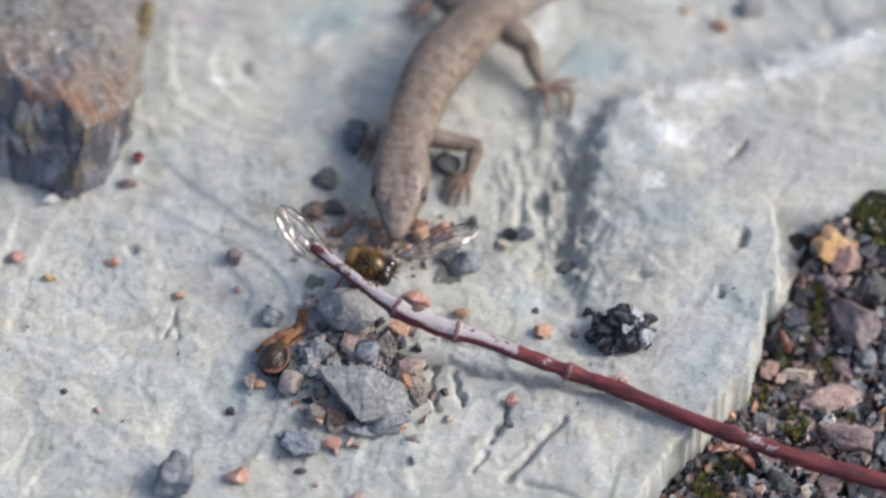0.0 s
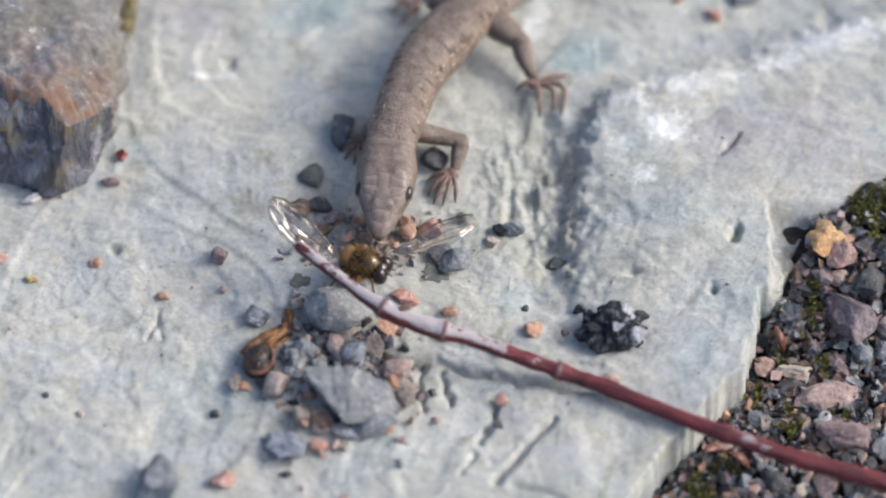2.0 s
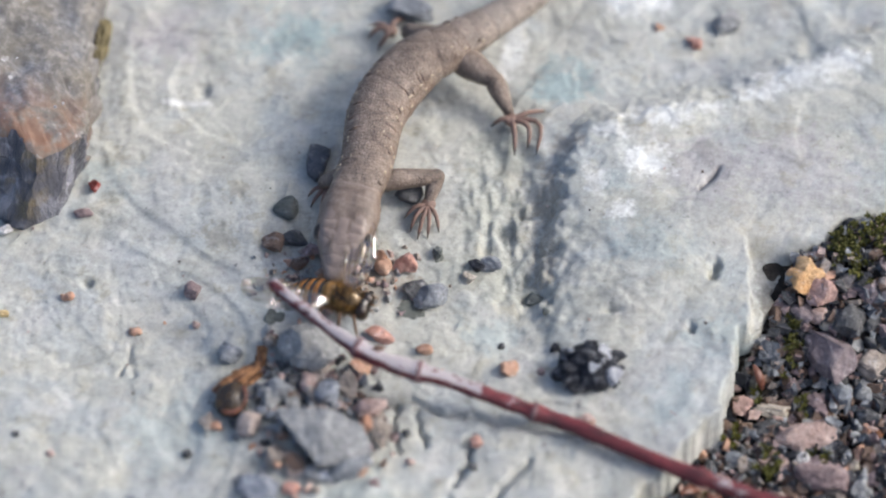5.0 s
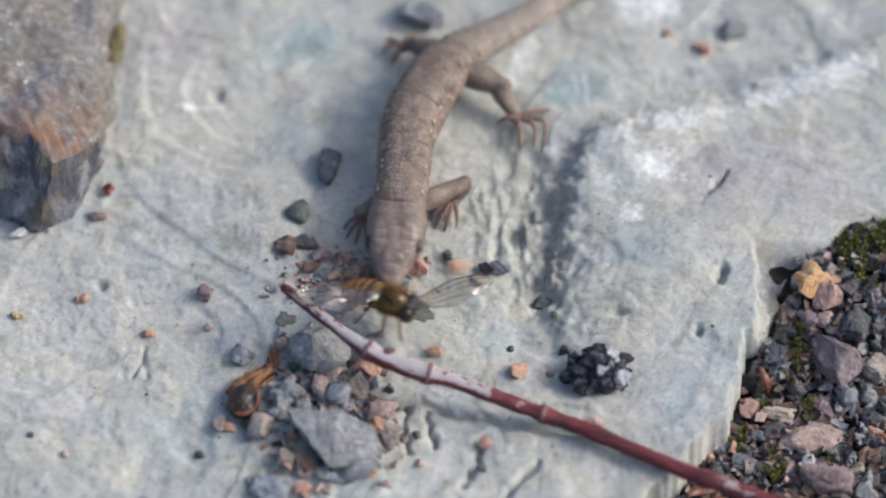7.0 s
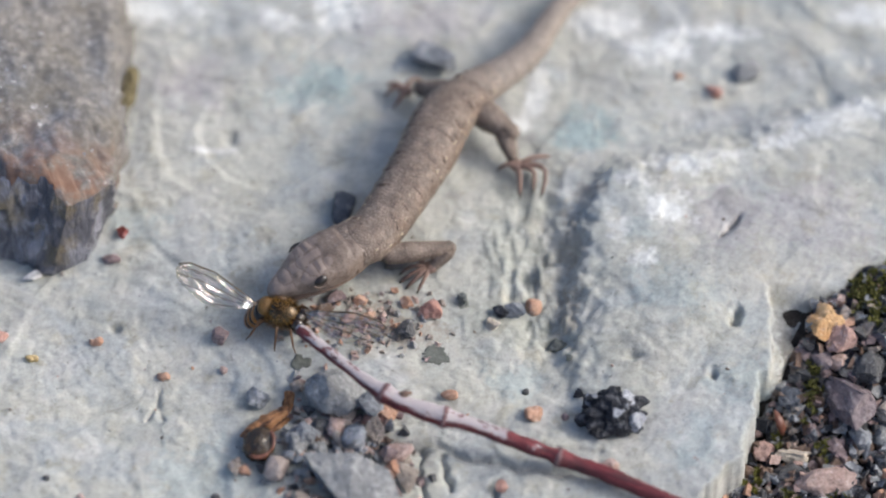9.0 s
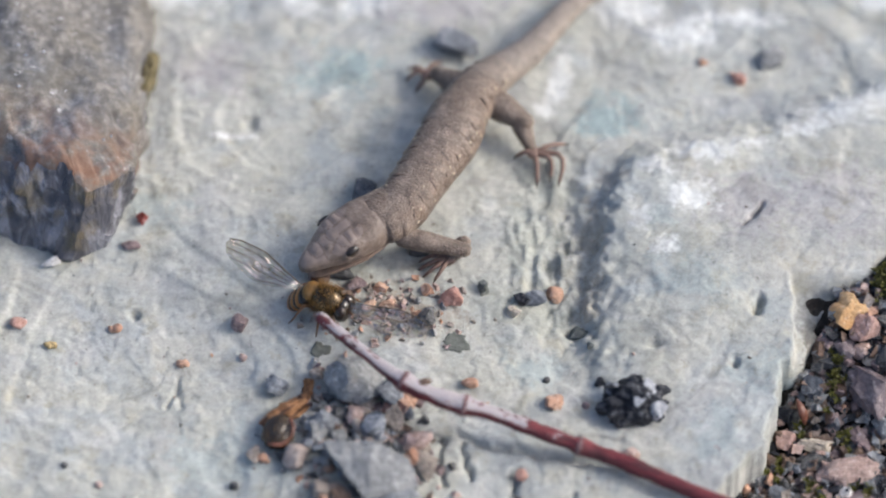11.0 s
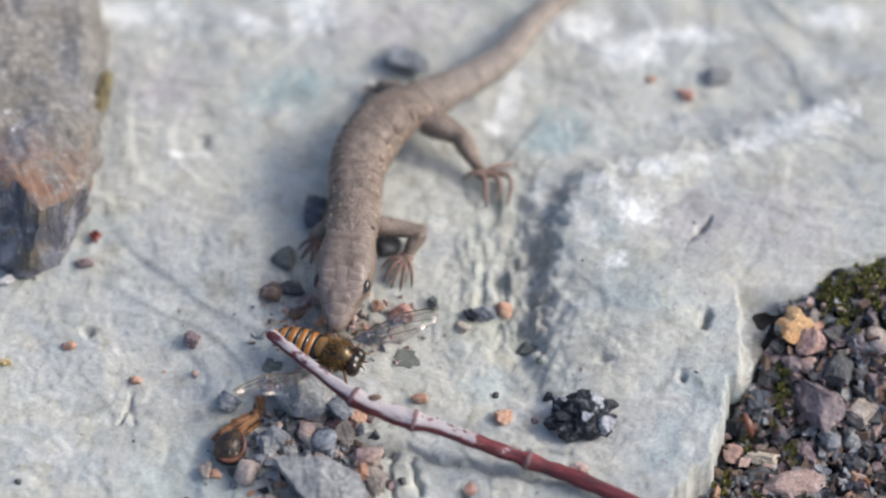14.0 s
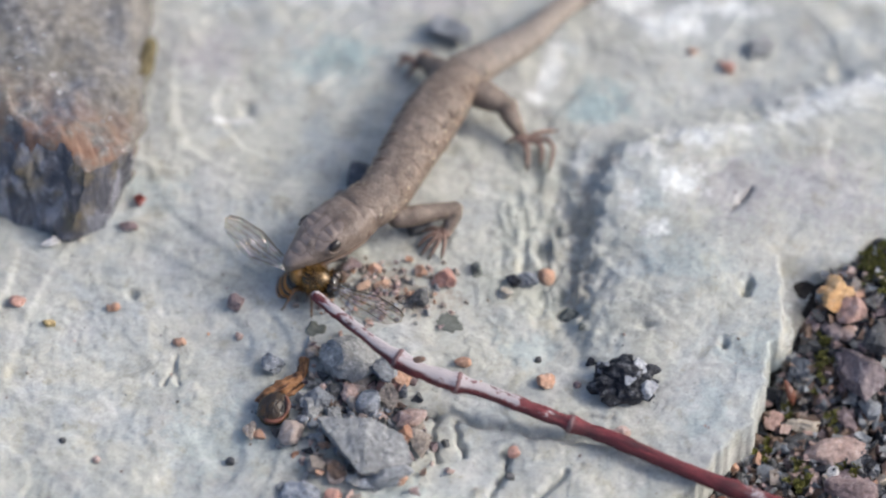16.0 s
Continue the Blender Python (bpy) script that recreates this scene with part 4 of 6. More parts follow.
def build_bark():
    """Curved splinters of rotten bark: ragged shells with a hollow underside."""
    for k, (x, y, turn, long, wide, lift, label) in enumerate((
            (-22.6, -4.6, 40, 6.6, 1.0, 0.6, "rotten orange-brown bark splinter beside the pebbles"),
            (-21.3, -4.8, 40, 4.2, 0.5, 0.2, "thin dark brown bark splinter beside the pebbles"),
            (-19.9, -1.3, 84, 3.0, 0.75, 0.3, "short brown bark crumb beside the pebbles"))):
        bm = bmesh.new()
        rings = []
        for i in range(25):
            u = i / 24
            s = (u - 0.5) * long
            w = wide * (0.35 + 0.65 * math.sin(math.pi * (0.08 + 0.84 * u)) ** 0.6) * (1 + (0.15 if k == 0 else 0.45) * noise.noise(Vector((s * 1.1, k * 7.0, 0))))
            up = (0.1 if k == 0 else 0.35) * math.sin(u * 5 + k) + 0.2 * noise.noise(Vector((s * 0.7, 3.0, k)))
            outer, inner = [], []
            for q in range(9):
                a = math.pi * (0.05 + 0.9 * q / 8)
                r = w * (1 + 0.25 * noise.noise(Vector((s * 1.6, q * 0.9, k * 3.0))))
                slip = 0.14 * noise.noise(Vector((q * 0.8, k, i * 0.3)))
                outer.append((s + slip, r * math.cos(a), up + 0.8 * r * math.sin(a)))
                inner.append((s + slip, 0.78 * r * math.cos(a), up + 0.55 * r * math.sin(a) - 0.08))
            rings.append(outer + inner[::-1])
        ring_loft(bm, rings)
        ob = new("bark_fragment", mesh("bark_fragment", bm, BARK, smooth=False))
        ob.matrix_world = pose(x * MM, y * MM, (relief(x, y) + lift) * MM, 0, 0, turn)
        tagged(ob, label, "bark")
    stone(-18.9, 0.9, 1.7, 2.0, 1.5, "tan", "beige bark-coloured chip beside the bark splinters", 20)


build_bark()


def build_husk():
    """A glossy seed husk, open on its top, with a red-brown rim."""
    bm = bmesh.new()
    ball(bm, (0, 0, 0), (1.9, 2.1, 1.5), 36, 24)
    for v in bm.verts:
        p = v.co / MM
        v.co *= 1 + 0.12 * noise.noise(p * 0.7) + 0.16 * abs(noise.noise(p * 1.3 + Vector((3, 1, 5)))) - 0.25 * ease(0.6, 1.3, p.z)
    ob = new("seed_husk", mesh("seed_husk", bm, HUSK))
    ob.matrix_world = pose(-23.0 * MM, -7.9 * MM, (relief(-23, -7.9) + 1.2) * MM, 8, 0, -25)
    tagged(ob, "glossy dark brown seed husk with reddish rim", "seed husk")
    bm = bmesh.new()
    ring = [(1.75 * math.cos(a), 2.0 * math.sin(a), 0.75 + 0.1 * math.sin(3 * a)) for a in (2 * math.pi * (k - 7) / 26 for k in range(13))]
    tube(bm, ring, [0.16 + 0.14 * abs(math.sin(k * 0.5)) for k in range(len(ring))], 6)
    part("rim", bm, HUSK_RIM, ob, "reddish brown curled rim")


build_husk()


def build_twig():
    pts = [(-18.5, 4.7, 7.8), (-15.8, 2.5, 7.4), (-12.9, 0.3, 6.9), (-9.4, -2.2, 6.3), (-5.9, -4.1, 5.7), (-2.4, -5.0, 5.0), (1.0, -5.7, 4.4), (3.8, -6.3, 3.8), (7.9, -7.5, 3.0), (12.1, -8.8, 2.3), (16.2, -10.0, 1.7), (19.6, -11.3, 1.6), (26.8, -14.6, 1.5), (36.0, -18.1, 1.0), (44.4, -20.7, 0.3), (52.7, -22.8, -0.3), (64, -26.0, -2.0), (80, -31, -5.5)]
    yaw = math.atan2(-30, 71)
    m = Matrix.Translation(Vector((-18.9, 6.8, 5.5))) @ Matrix.Rotation(yaw, 4, "Z")
    inv = m.inverted()
    loc = [inv @ Vector(p) for p in pts]
    fine, radii = [], []
    for i in range(len(loc) - 1):
        a, b = loc[max(i - 1, 0)], loc[i]
        c, d = loc[i + 1], loc[min(i + 2, len(loc) - 1)]
        k = 10
        for j in range(k):
            t = j / k
            p = 0.5 * (2 * b + (c - a) * t + (2 * a - 5 * b + 4 * c - d) * t * t + (3 * b - a - 3 * c + d) * t ** 3)
            r = steps(p.x, (0, 1, 11, 14, 20, 24, 30, 60, 100), (0.5, 0.66, 0.78, 1.05, 1.1, 0.95, 0.9, 1.02, 1.2))
            for node in (13.8, 21.6, 36.0, 57.0):
                r += 0.28 * math.exp(-(((p.x - node) / 0.7) ** 2))
            r *= 1 + 0.16 * noise.noise(p * 0.6)
            fine.append(p)
            radii.append(r)
    bm = bmesh.new()
    tube(bm, fine, radii, 14)
    for v in bm.verts:
        q = v.co / MM
        v.co += Vector((0, 0.07 * noise.noise(q * 1.3), 0.07 * noise.noise(q * 1.3 + Vector((7, 7, 7))))) * MM
    ob = new("twig", mesh("twig", bm, TWIG))
    ob.matrix_world = Matrix.Translation(Vector((-18.9, 6.8, 5.5)) * MM) @ Matrix.Rotation(yaw, 4, "Z")
    tagged(ob, "dark red twig with peeling pinkish white bark, lying across the rock", "twig")
    bm = bmesh.new()
    p = inv @ Vector((-6.0, -3.6, 6.3))
    tube(bm, [p, p + Vector((0.5, 0.35, 0.5)), p + Vector((1.1, 0.55, 0.7))], [0.55, 0.45, 0.25], 8)
    part("bud", bm, BUD, ob, "brown bud scar on the twig")
    for at in (13.8, 21.6, 36.0):
        k = min(range(len(fine)), key=lambda i: abs(fine[i].x - at))
        bm = bmesh.new()
        a, c, b = fine[k - 2], fine[k], fine[k + 2]
        along_it = (b - a).normalized()
        tube(bm, [c - along_it * 0.3, c - along_it * 0.1, c + along_it * 0.1, c + along_it * 0.3], [radii[k] * f for f in (0.96, 1.04, 1.04, 0.96)], 12)
        part("node_ring", bm, SCAR, ob, "brownish leaf scar ringing the twig")


build_twig()


# ---------- gravel beside the rock ----------
def gravel_colour(rng):
    return rng.choices(["tan", "mauve", "bluegrey", "slate", "pink", "salmon", "plum", "dark", "brown", "cream", "beige", "white", "rust", "quartz"], [9, 10, 13, 8, 4, 4, 12, 28, 16, 2, 3, 0, 5, 0])[0]


TAKEN = []


def big(x, y, wx, wy, colour, top=0.0, label="", turn=None):
    names = {"bluegrey": "blue-grey", "gold": "golden orange", "plum": "purplish grey", "rust": "rusty brown", "darkblue": "dark blue"}
    wz = min(wx, wy) * 0.8
    stone(x, y, wx, wy, wz, colour, label or "%s angular gravel stone on dark soil" % names.get(colour, colour), (x * 37 + y * 11) % 50 - 25 if turn is None else turn, True, gravel_z(x, y) + top, "gravel_stone", "gravel beside the rock")
    TAKEN.append((x, y, (wx + wy) / 4))


def build_gold():
    """A flat, bright stone with four blunt corners."""
    bm = shape_stone(4242, True)
    for v in bm.verts:
        a = math.atan2(v.co.y, v.co.x)
        r = 0.88 + 0.11 * math.cos(4 * a + 0.6) + 0.08 * math.cos(3 * a + 1.0)
        v.co = Vector((v.co.x * r * 2.8, v.co.y * r * 2.5, v.co.z * 1.4)) * MM
    ob = new("gravel_stone", mesh("gravel_stone", bm, STONES["gold"], smooth=False))
    ob.matrix_world = pose(46.4 * MM, 12.2 * MM, (gravel_z(46.4, 12.2) + 1.6) * MM, 22, -6, 8)
    tagged(ob, "bright golden orange gravel stone with blunt corners", "pebble", "gravel beside the rock")
    TAKEN.append((46.4, 12.2, 2.4))


build_gold()
big(48.4, 10.3, 3.6, 4.0, "salmon", 0.6)
big(48.2, 14.0, 2.4, 1.7, "bluegrey")
big(48.0, 8.0, 2.4, 2.2, "pink", 0.4)
big(49.6, 7.2, 3.2, 2.3, "cream", 0.5, "pale cream gravel stone with a rough face")
big(46.0, 8.5, 2.9, 4.1, "plum")
big(44.1, 9.0, 2.0, 2.7, "mauve")
big(51.9, 7.8, 3.8, 5.4, "dark", 0.4)
big(49.6, 3.0, 5.9, 7.6, "plum", 0.3, "large purplish grey granite stone in the gravel", 12)
big(50.7, -0.6, 3.0, 3.5, "bluegrey", 0.8)
big(46.8, 5.1, 2.0, 3.5, "darkblue")
big(44.3, 0.7, 1.8, 4.0, "bluegrey")
big(42.2, 3.9, 3.5, 3.0, "darkblue")
big(40.8, 5.6, 2.3, 2.1, "slate")
big(38.8, -2.7, 2.6, 2.7, "salmon", 0.4)
big(42.4, -3.2, 4.5, 2.0, "cream", 0.9, "cream sliver of stone in the gravel", -8)
big(42.0, -5.4, 5.0, 2.8, "dark", 0.2)
big(47.8, -2.0, 2.0, 4.9, "mauve", 0.5, "slender mauve stone leaning in the gravel", 30)
big(46.2, -7.1, 8.0, 3.8, "pink", 0.5, "long pale pink stone lying in the gravel", 12)
big(46.0, -10.0, 2.7, 2.1, "white", 0.8, "small white stone in the gravel", 0)
big(48.4, -11.9, 7.0, 5.4, "mauve", -0.3)
big(34.0, -9.2, 1.2, 1.5, "orange", 0.6)
big(38.2, 0.4, 1.3, 2.2, "pink", 0.5)
big(35.6, -7.2, 2.8, 3.2, "slate", 0.2)
big(38.4, -10.0, 3.6, 2.7, "bluegrey")
big(35.4, -14.4, 2.8, 2.6, "tan", 0.2)
big(37.0, -20.4, 2.3, 2.2, "salmon", 0.4)
big(39.0, -17.1, 2.4, 1.8, "bluegrey", 0.3)
big(40.2, -19.2, 4.5, 3.4, "dark")
big(43.1, -20.0, 1.8, 2.1, "cream", 0.6)
big(46.0, -18.8, 3.6, 4.0, "mauve")
big(53.0, -13.4, 2.6, 5.6, "slate", 0.5)
big(52.9, -8.6, 1.7, 2.7, "orange", 0.4)
big(54.6, 3.0, 3.8, 4.4, "tan", 0.2)
big(54.4, -3.6, 4.0, 3.2, "dark")
big(51.6, 12.0, 2.4, 2.0, "tan", 0.3)


def build_gravel():
    rng = random.Random(11)
    shapes = []
    for k in range(16):
        bm = shape_stone(900 + k, k % 4 > 0)
        lean = 0.5 * math.sin(k * 2.3)
        for v in bm.verts:
            v.co = Vector((v.co.x * (1 - 0.45 * v.co.y * (k % 3 == 1)), v.co.y + lean * v.co.x * 0.5, v.co.z * (1 - 0.4 * v.co.x * (k % 2)))) * 1.5 * MM
        shapes.append(mesh("gravel_stone", bm, smooth=k % 4 == 0))
    coloured = {}
    made = 0
    for _ in range(16000):
        if made >= 270:
            break
        r = rng.choice((1.5, 1.2, 1.0, 0.9, 0.75, 0.65)) * rng.uniform(0.8, 1.2)
        x, y = rng.uniform(19, 62), rng.uniform(-32, 27)
        if x < edge_x(y) - 0.4 + r * 0.4:
            continue
        if any((x - a) ** 2 + (y - b) ** 2 < (0.82 * (r + c)) ** 2 for a, b, c in TAKEN):
            continue
        TAKEN.append((x, y, r))
        made += 1
        k, col = rng.randrange(16), gravel_colour(rng)
        if (k, col) not in coloured:
            me = shapes[k].copy()
            me.materials.clear()
            me.materials.append(STONES[col])
            coloured[k, col] = me
        ob = new("gravel_stone", coloured[k, col])
        sx, sy, sz = r * rng.uniform(0.85, 1.3), r * rng.uniform(0.7, 1.1), r * rng.uniform(0.55, 0.9)
        ob.matrix_world = pose(x * MM, y * MM, (gravel_z(x, y) + sz * rng.uniform(0.3, 1.0)) * MM, rng.uniform(-25, 25), rng.uniform(-25, 25), rng.uniform(0, 360)) @ Matrix.Diagonal((sx / 1.5, sy / 1.5, sz / 1.5, 1))
        tagged(ob, {"bluegrey": "small blue-grey"}.get(col, "small " + col) + " gravel stone on dark soil", "gravel", "gravel beside the rock")


build_grit_of = ("tan", "dark", "mauve", "slate", "brown", "pink", "bluegrey", "black", "orange")


def build_grit(name, label, seed, count, spot, size, share=(4, 7, 4, 4, 6, 2, 5, 3, 1)):
    """Loose grains, each at the place that spot(rng) gives."""
    rng = random.Random(seed)
    verts, faces, index = [], [], []
    for _ in range(count):
        at = spot(rng)
        if at is None:
            continue
        r = rng.uniform(*size)
        c = Vector(at) + Vector((0, 0, r * 0.4))
        q = Euler((rng.uniform(0, 6), rng.uniform(0, 6), rng.uniform(0, 6))).to_matrix()
        b = len(verts)
        for dx in (-1, 1):
            for dy in (-0.8, 0.8):
                for dz in (-0.6, 0.6):
                    verts.append((c + q @ Vector((dx, dy, dz)) * r * rng.uniform(0.35, 1.35)) * MM)
        faces += [tuple(b + i for i in f) for f in ((0, 1, 3, 2), (4, 6, 7, 5), (0, 4, 5, 1), (2, 3, 7, 6), (0, 2, 6, 4), (1, 5, 7, 3))]
        index += [rng.choices(range(9), share)[0]] * 6
    me = bpy.data.meshes.new(name)
    me.from_pydata(verts, [], faces)
    for c in build_grit_of:
        me.materials.append(STONES[c])
    me.polygons.foreach_set("material_index", index)
    tagged(new(name, me), label, "grit", kind="stuff")


def gravel_spot(rng):
    x, y = rng.uniform(18, 70), rng.uniform(-42, 34)
    return None if x < edge_x(y) - 0.6 else (x, y, gravel_z(x, y) + rng.uniform(-0.2, 0.9))


def heap_spot(rng):
    x, y = rng.gauss(-13.5, 4.2), rng.gauss(-8.5, 4.6)
    return x, y, relief(x, y) - 0.1


def bite_spot(rng):
    x, y = rng.gauss(-11.5, 4.5), rng.gauss(10.5, 2.6)
    return x, y, relief(x, y) - 0.1


def stray_spot(rng):
    x, y = rng.uniform(-60, 36), rng.uniform(-30, 60)
    return None if x > edge_x(y) - 3 else (x, y, relief(x, y) - 0.05)


build_gravel()
build_grit("grit", "fine mixed grit between the gravel stones", 21, 7600, gravel_spot, (0.25, 0.95), (3, 9, 4, 3, 7, 2, 4, 5, 1))
build_grit("grit", "fine grit among the heaped pebbles", 22, 420, heap_spot, (0.2, 0.75), (6, 4, 4, 6, 4, 4, 5, 1, 2))
build_grit("grit", "brownish grit where the lizard bites the fly", 23, 230, bite_spot, (0.2, 0.5), (9, 0, 4, 4, 1, 7, 2, 0, 4))
build_grit("grit", "tiny stray grains on the pale rock", 24, 130, stray_spot, (0.08, 0.2), (6, 4, 5, 4, 5, 3, 5, 1, 2))


def build_moss(x, y, w, seed):
    """Loose moss: upright tufts of small pointed leaves."""
    rng = random.Random(seed)
    verts, faces = [], []
    for _ in range(int(2.3 * w * w) + 6):
        a, r = rng.uniform(0, 6.283), w * 0.6 * math.sqrt(rng.random())
        px, py = x + 0.8 * r * math.cos(a), y + 1.2 * r * math.sin(a)
        if noise.noise(Vector((px, py, seed)) * 0.6) < -0.1 or px < edge_x(py):
            continue
        foot = Vector((px, py, gravel_z(px, py) + rng.uniform(0.2, 0.9)))
        stem = Vector((rng.gauss(0, 0.25), rng.gauss(0, 0.25), 1)) * rng.uniform(0.9, 1.9)
        for k in range(26):
            u = rng.uniform(0.25, 1.0)
            d = Vector((rng.gauss(0, 0.8), rng.gauss(0, 0.8), rng.uniform(0.2, 0.9))).normalized()
            root = foot + stem * u
            s = d.orthogonal().normalized() * rng.uniform(0.05, 0.1)
            t = d * rng.uniform(0.35, 0.7)
            b = len(verts)
            verts += [(root - s) * MM, (root + s) * MM, (root + t * 0.5 + s * 1.2 + d.cross(s) * 0.5) * MM, (root + t) * MM, (root + t * 0.5 - s * 1.2) * MM]
            faces += [(b, b + 1, b + 2), (b, b + 2, b + 4), (b + 4, b + 2, b + 3)]
    me = bpy.data.meshes.new("moss")
    me.from_pydata(verts, [], faces)
    me.materials.append(MOSS)
    tagged(new("moss", me), "yellow-green moss tufts between gravel stones", "moss", kind="stuff")


for place, (x, y, w) in enumerate(((43.7, 2.7, 2.6), (44.7, 4.8, 1.8), (45.6, -2.8, 2.6), (37.3, -6.4, 2.8), (42.0, -10.2, 3.2), (47.9, -9.4, 2.0), (51.4, 17.4, 4.6), (34.0, -17.6, 3.6), (30.6, -20.3, 3.2), (50.8, 15.6, 3.0), (53.2, 13.0, 2.6), (55.5, 17.5, 5.0), (40.2, -1.2, 1.6), (28.0, -27.0, 4.0), (44.6, 6.4, 1.6), (47.5, -18.0, 2.4))):
    build_moss(x, y, w, place + 1)


def build_curl(x, y, turn, size, label):
    bm = bmesh.new()
    rings = []
    for k in range(12):
        a = -0.3 + 1.5 * k / 11
        p = Vector((2.6 * math.sin(a) - 0.6, 0, 2.6 * math.cos(a) - 0.4))
        w = 0.55 * math.sin(math.pi * (k + 0.6) / 12.2)
        rings.append([p + Vector((0, -w, 0)), p + Vector((0.1, -w, 0.16)), p + Vector((0.1, w, 0.16)), p + Vector((0, w, 0))])
    ring_loft(bm, rings)
    ob = new("bud_scale", mesh("bud_scale", bm, HUSK_RIM))
    ob.matrix_world = pose(x * MM, y * MM, (gravel_z(x, y) + 1.2) * MM, 0, 20, turn) @ Matrix.Scale(size, 4)
    tagged(ob, label, "bud scale")


build_curl(40.2, 1.0, -62, 1.0, "curled red-brown bud scale on the gravel")
build_curl(31.4, -16.4, 40, 1.3, "rust-brown curled leaf scrap at the rock's edge")
build_curl(34.5, -16.6, -15, 1.1, "small rust-brown leaf scrap on the gravel")


def build_grass():
    for k, (x, y, lean, tall) in enumerate(((17.6, -34.5, 0.12, 17), (21.4, -34.0, -0.04, 15))):
        bm = bmesh.new()
        rings = []
        for j in range(9):
            u = j / 8
            c = Vector((lean * tall * u * u, 0.3 * tall * u, tall * u))
            w = 0.4 * (1 - u) ** 0.6 + 0.03
            rings.append([c + Vector((-w, 0, 0)), c + Vector((0, -0.22 * w, 0.05)), c + Vector((w, 0, 0)), c + Vector((0, 0.1 * w, 0.05))])
        ring_loft(bm, rings)
        ob = new("grass_blade", mesh("grass_blade", bm, GRASS))
        ob.location = Vector((x, y, relief(x, y) - 0.2)) * MM
        tagged(ob, "pale green grass blade at the rock's edge", "grass", "grass at the rock's edge")


build_grass()


# ---------- the lizard ----------
HIP = Vector((1.0, 42.5, 0.0))
HEAD_REACH = 12.4  # mm from the nape to the tip of the snout
WIDTH_U = (0, 0.5, 1, 1.6, 2.3, 3, 3.6, 4, 4.5, 5, 6, 7)
WIDTH_MM = (3.15, 3.3, 3.3, 3.5, 3.85, 3.8, 3.3, 2.9, 2.35, 2.0, 1.5, 0.8)
TALL_MM = (1.8, 2.35, 2.6, 2.9, 3.15, 3.1, 2.7, 2.4, 1.95, 1.7, 1.3, 0.7)
SEGMENTS = [0.06, 0.22, 0.44, 0.66, 0.88, 1.1, 1.3, 1.5, 1.7, 1.9, 2.1, 2.3, 2.5, 2.7, 2.9, 3.15, 3.4, 3.65, 3.9, 4.12, 4.34, 4.56, 4.8, 5.05, 5.3, 5.55, 5.8, 6.05, 6.3, 6.55, 6.8]
SPAN = 8.0  # rough mm between two joints of the spine

lizard = tagged(new("lizard"), "brown scaly lizard biting a hoverfly on pale rock", "lizard")
lizard.location = HIP * MM


def build_segment(u):
    """A short piece of the trunk or tail; it overlaps its neighbours."""
    bm = bmesh.new()
    rings = []
    n = 28
    reach = 2.5
    for x in (-1.0, -0.96, -0.8, -0.5, -0.2, 0.0, 0.2, 0.5, 0.8, 0.96, 1.0):
        at = min(7.0, max(0.0, u + x * reach / SPAN))
        k = 1.0 - 0.06 * abs(x) ** 2 if abs(x) < 0.9 else (0.86 if abs(x) < 0.99 else 0.55)
        w, h = steps(at, WIDTH_U, WIDTH_MM) * k, steps(at, WIDTH_U, TALL_MM) * k
        ring = []
        for i in range(n):
            a = 2 * math.pi * i / n
            c, s = math.cos(a), math.sin(a)
            c, s = math.copysign(abs(c) ** 0.9, c), math.copysign(abs(s) ** 0.9, s)
            ring.append((x * reach, w * c, h * s * (0.85 if s < 0 else 1.0)))
        rings.append(ring)
    ring_loft(bm, rings)
    name = "neck_segment" if u < 0.9 else "trunk_segment" if u < 4 else "tail_segment"
    ob = part(name, bm, SKIN if u < 4 else MID_SKIN if u < 4.5 else TAIL_SKIN, lizard)
    if 0.3 < u < 4.3:
        rng = random.Random(int(u * 100))
        w, h = steps(u, WIDTH_U, WIDTH_MM), steps(u, WIDTH_U, TALL_MM)
        for s in (-1, 1):
            for tilt, size in ((0.62, 0.15), (0.38, 0.24), (0.16, 0.26)):
                if rng.random() < 0.4:
                    continue
                a = tilt * math.pi / 2 * rng.uniform(0.85, 1.15)
                at = (rng.uniform(-0.7, 0.7), s * w * math.cos(a) ** 0.9, h * math.sin(a) ** 0.9)
                pale = bmesh.new()
                ball(pale, (at[0], at[1] * 0.97, at[2] * 0.97), (size * 1.3, size * 0.9, size * 0.8), 8, 6)
                part("pale_scale", pale, SPOT, ob, "pale buff flank scale")
            if rng.random() < (0.85 if 1.4 < u < 3.4 else 0.4):
                a0, x0, wide = rng.uniform(0.3, 0.5), rng.uniform(-0.8, 0.8), rng.uniform(0.2, 0.55)
                line = []
                for k in range(6):
                    a = min(1.5, (a0 + wide * k / 5 * rng.uniform(0.8, 1.1)) * math.pi / 2.3)
                    line.append((x0 + 0.09 * k + rng.uniform(-0.08, 0.08), s * w * 0.985 * math.cos(a) ** 0.9, h * 0.985 * math.sin(a) ** 0.9))
                bm = bmesh.new()
                tube(bm, line, [0.03, 0.12, 0.18, 0.17, 0.12, 0.03], 6)
                part("dark_bar", bm, SPOT_EDGE, ob, "dark brown bar across the back")
    return ob


segments = [build_segment(u) for u in SEGMENTS]


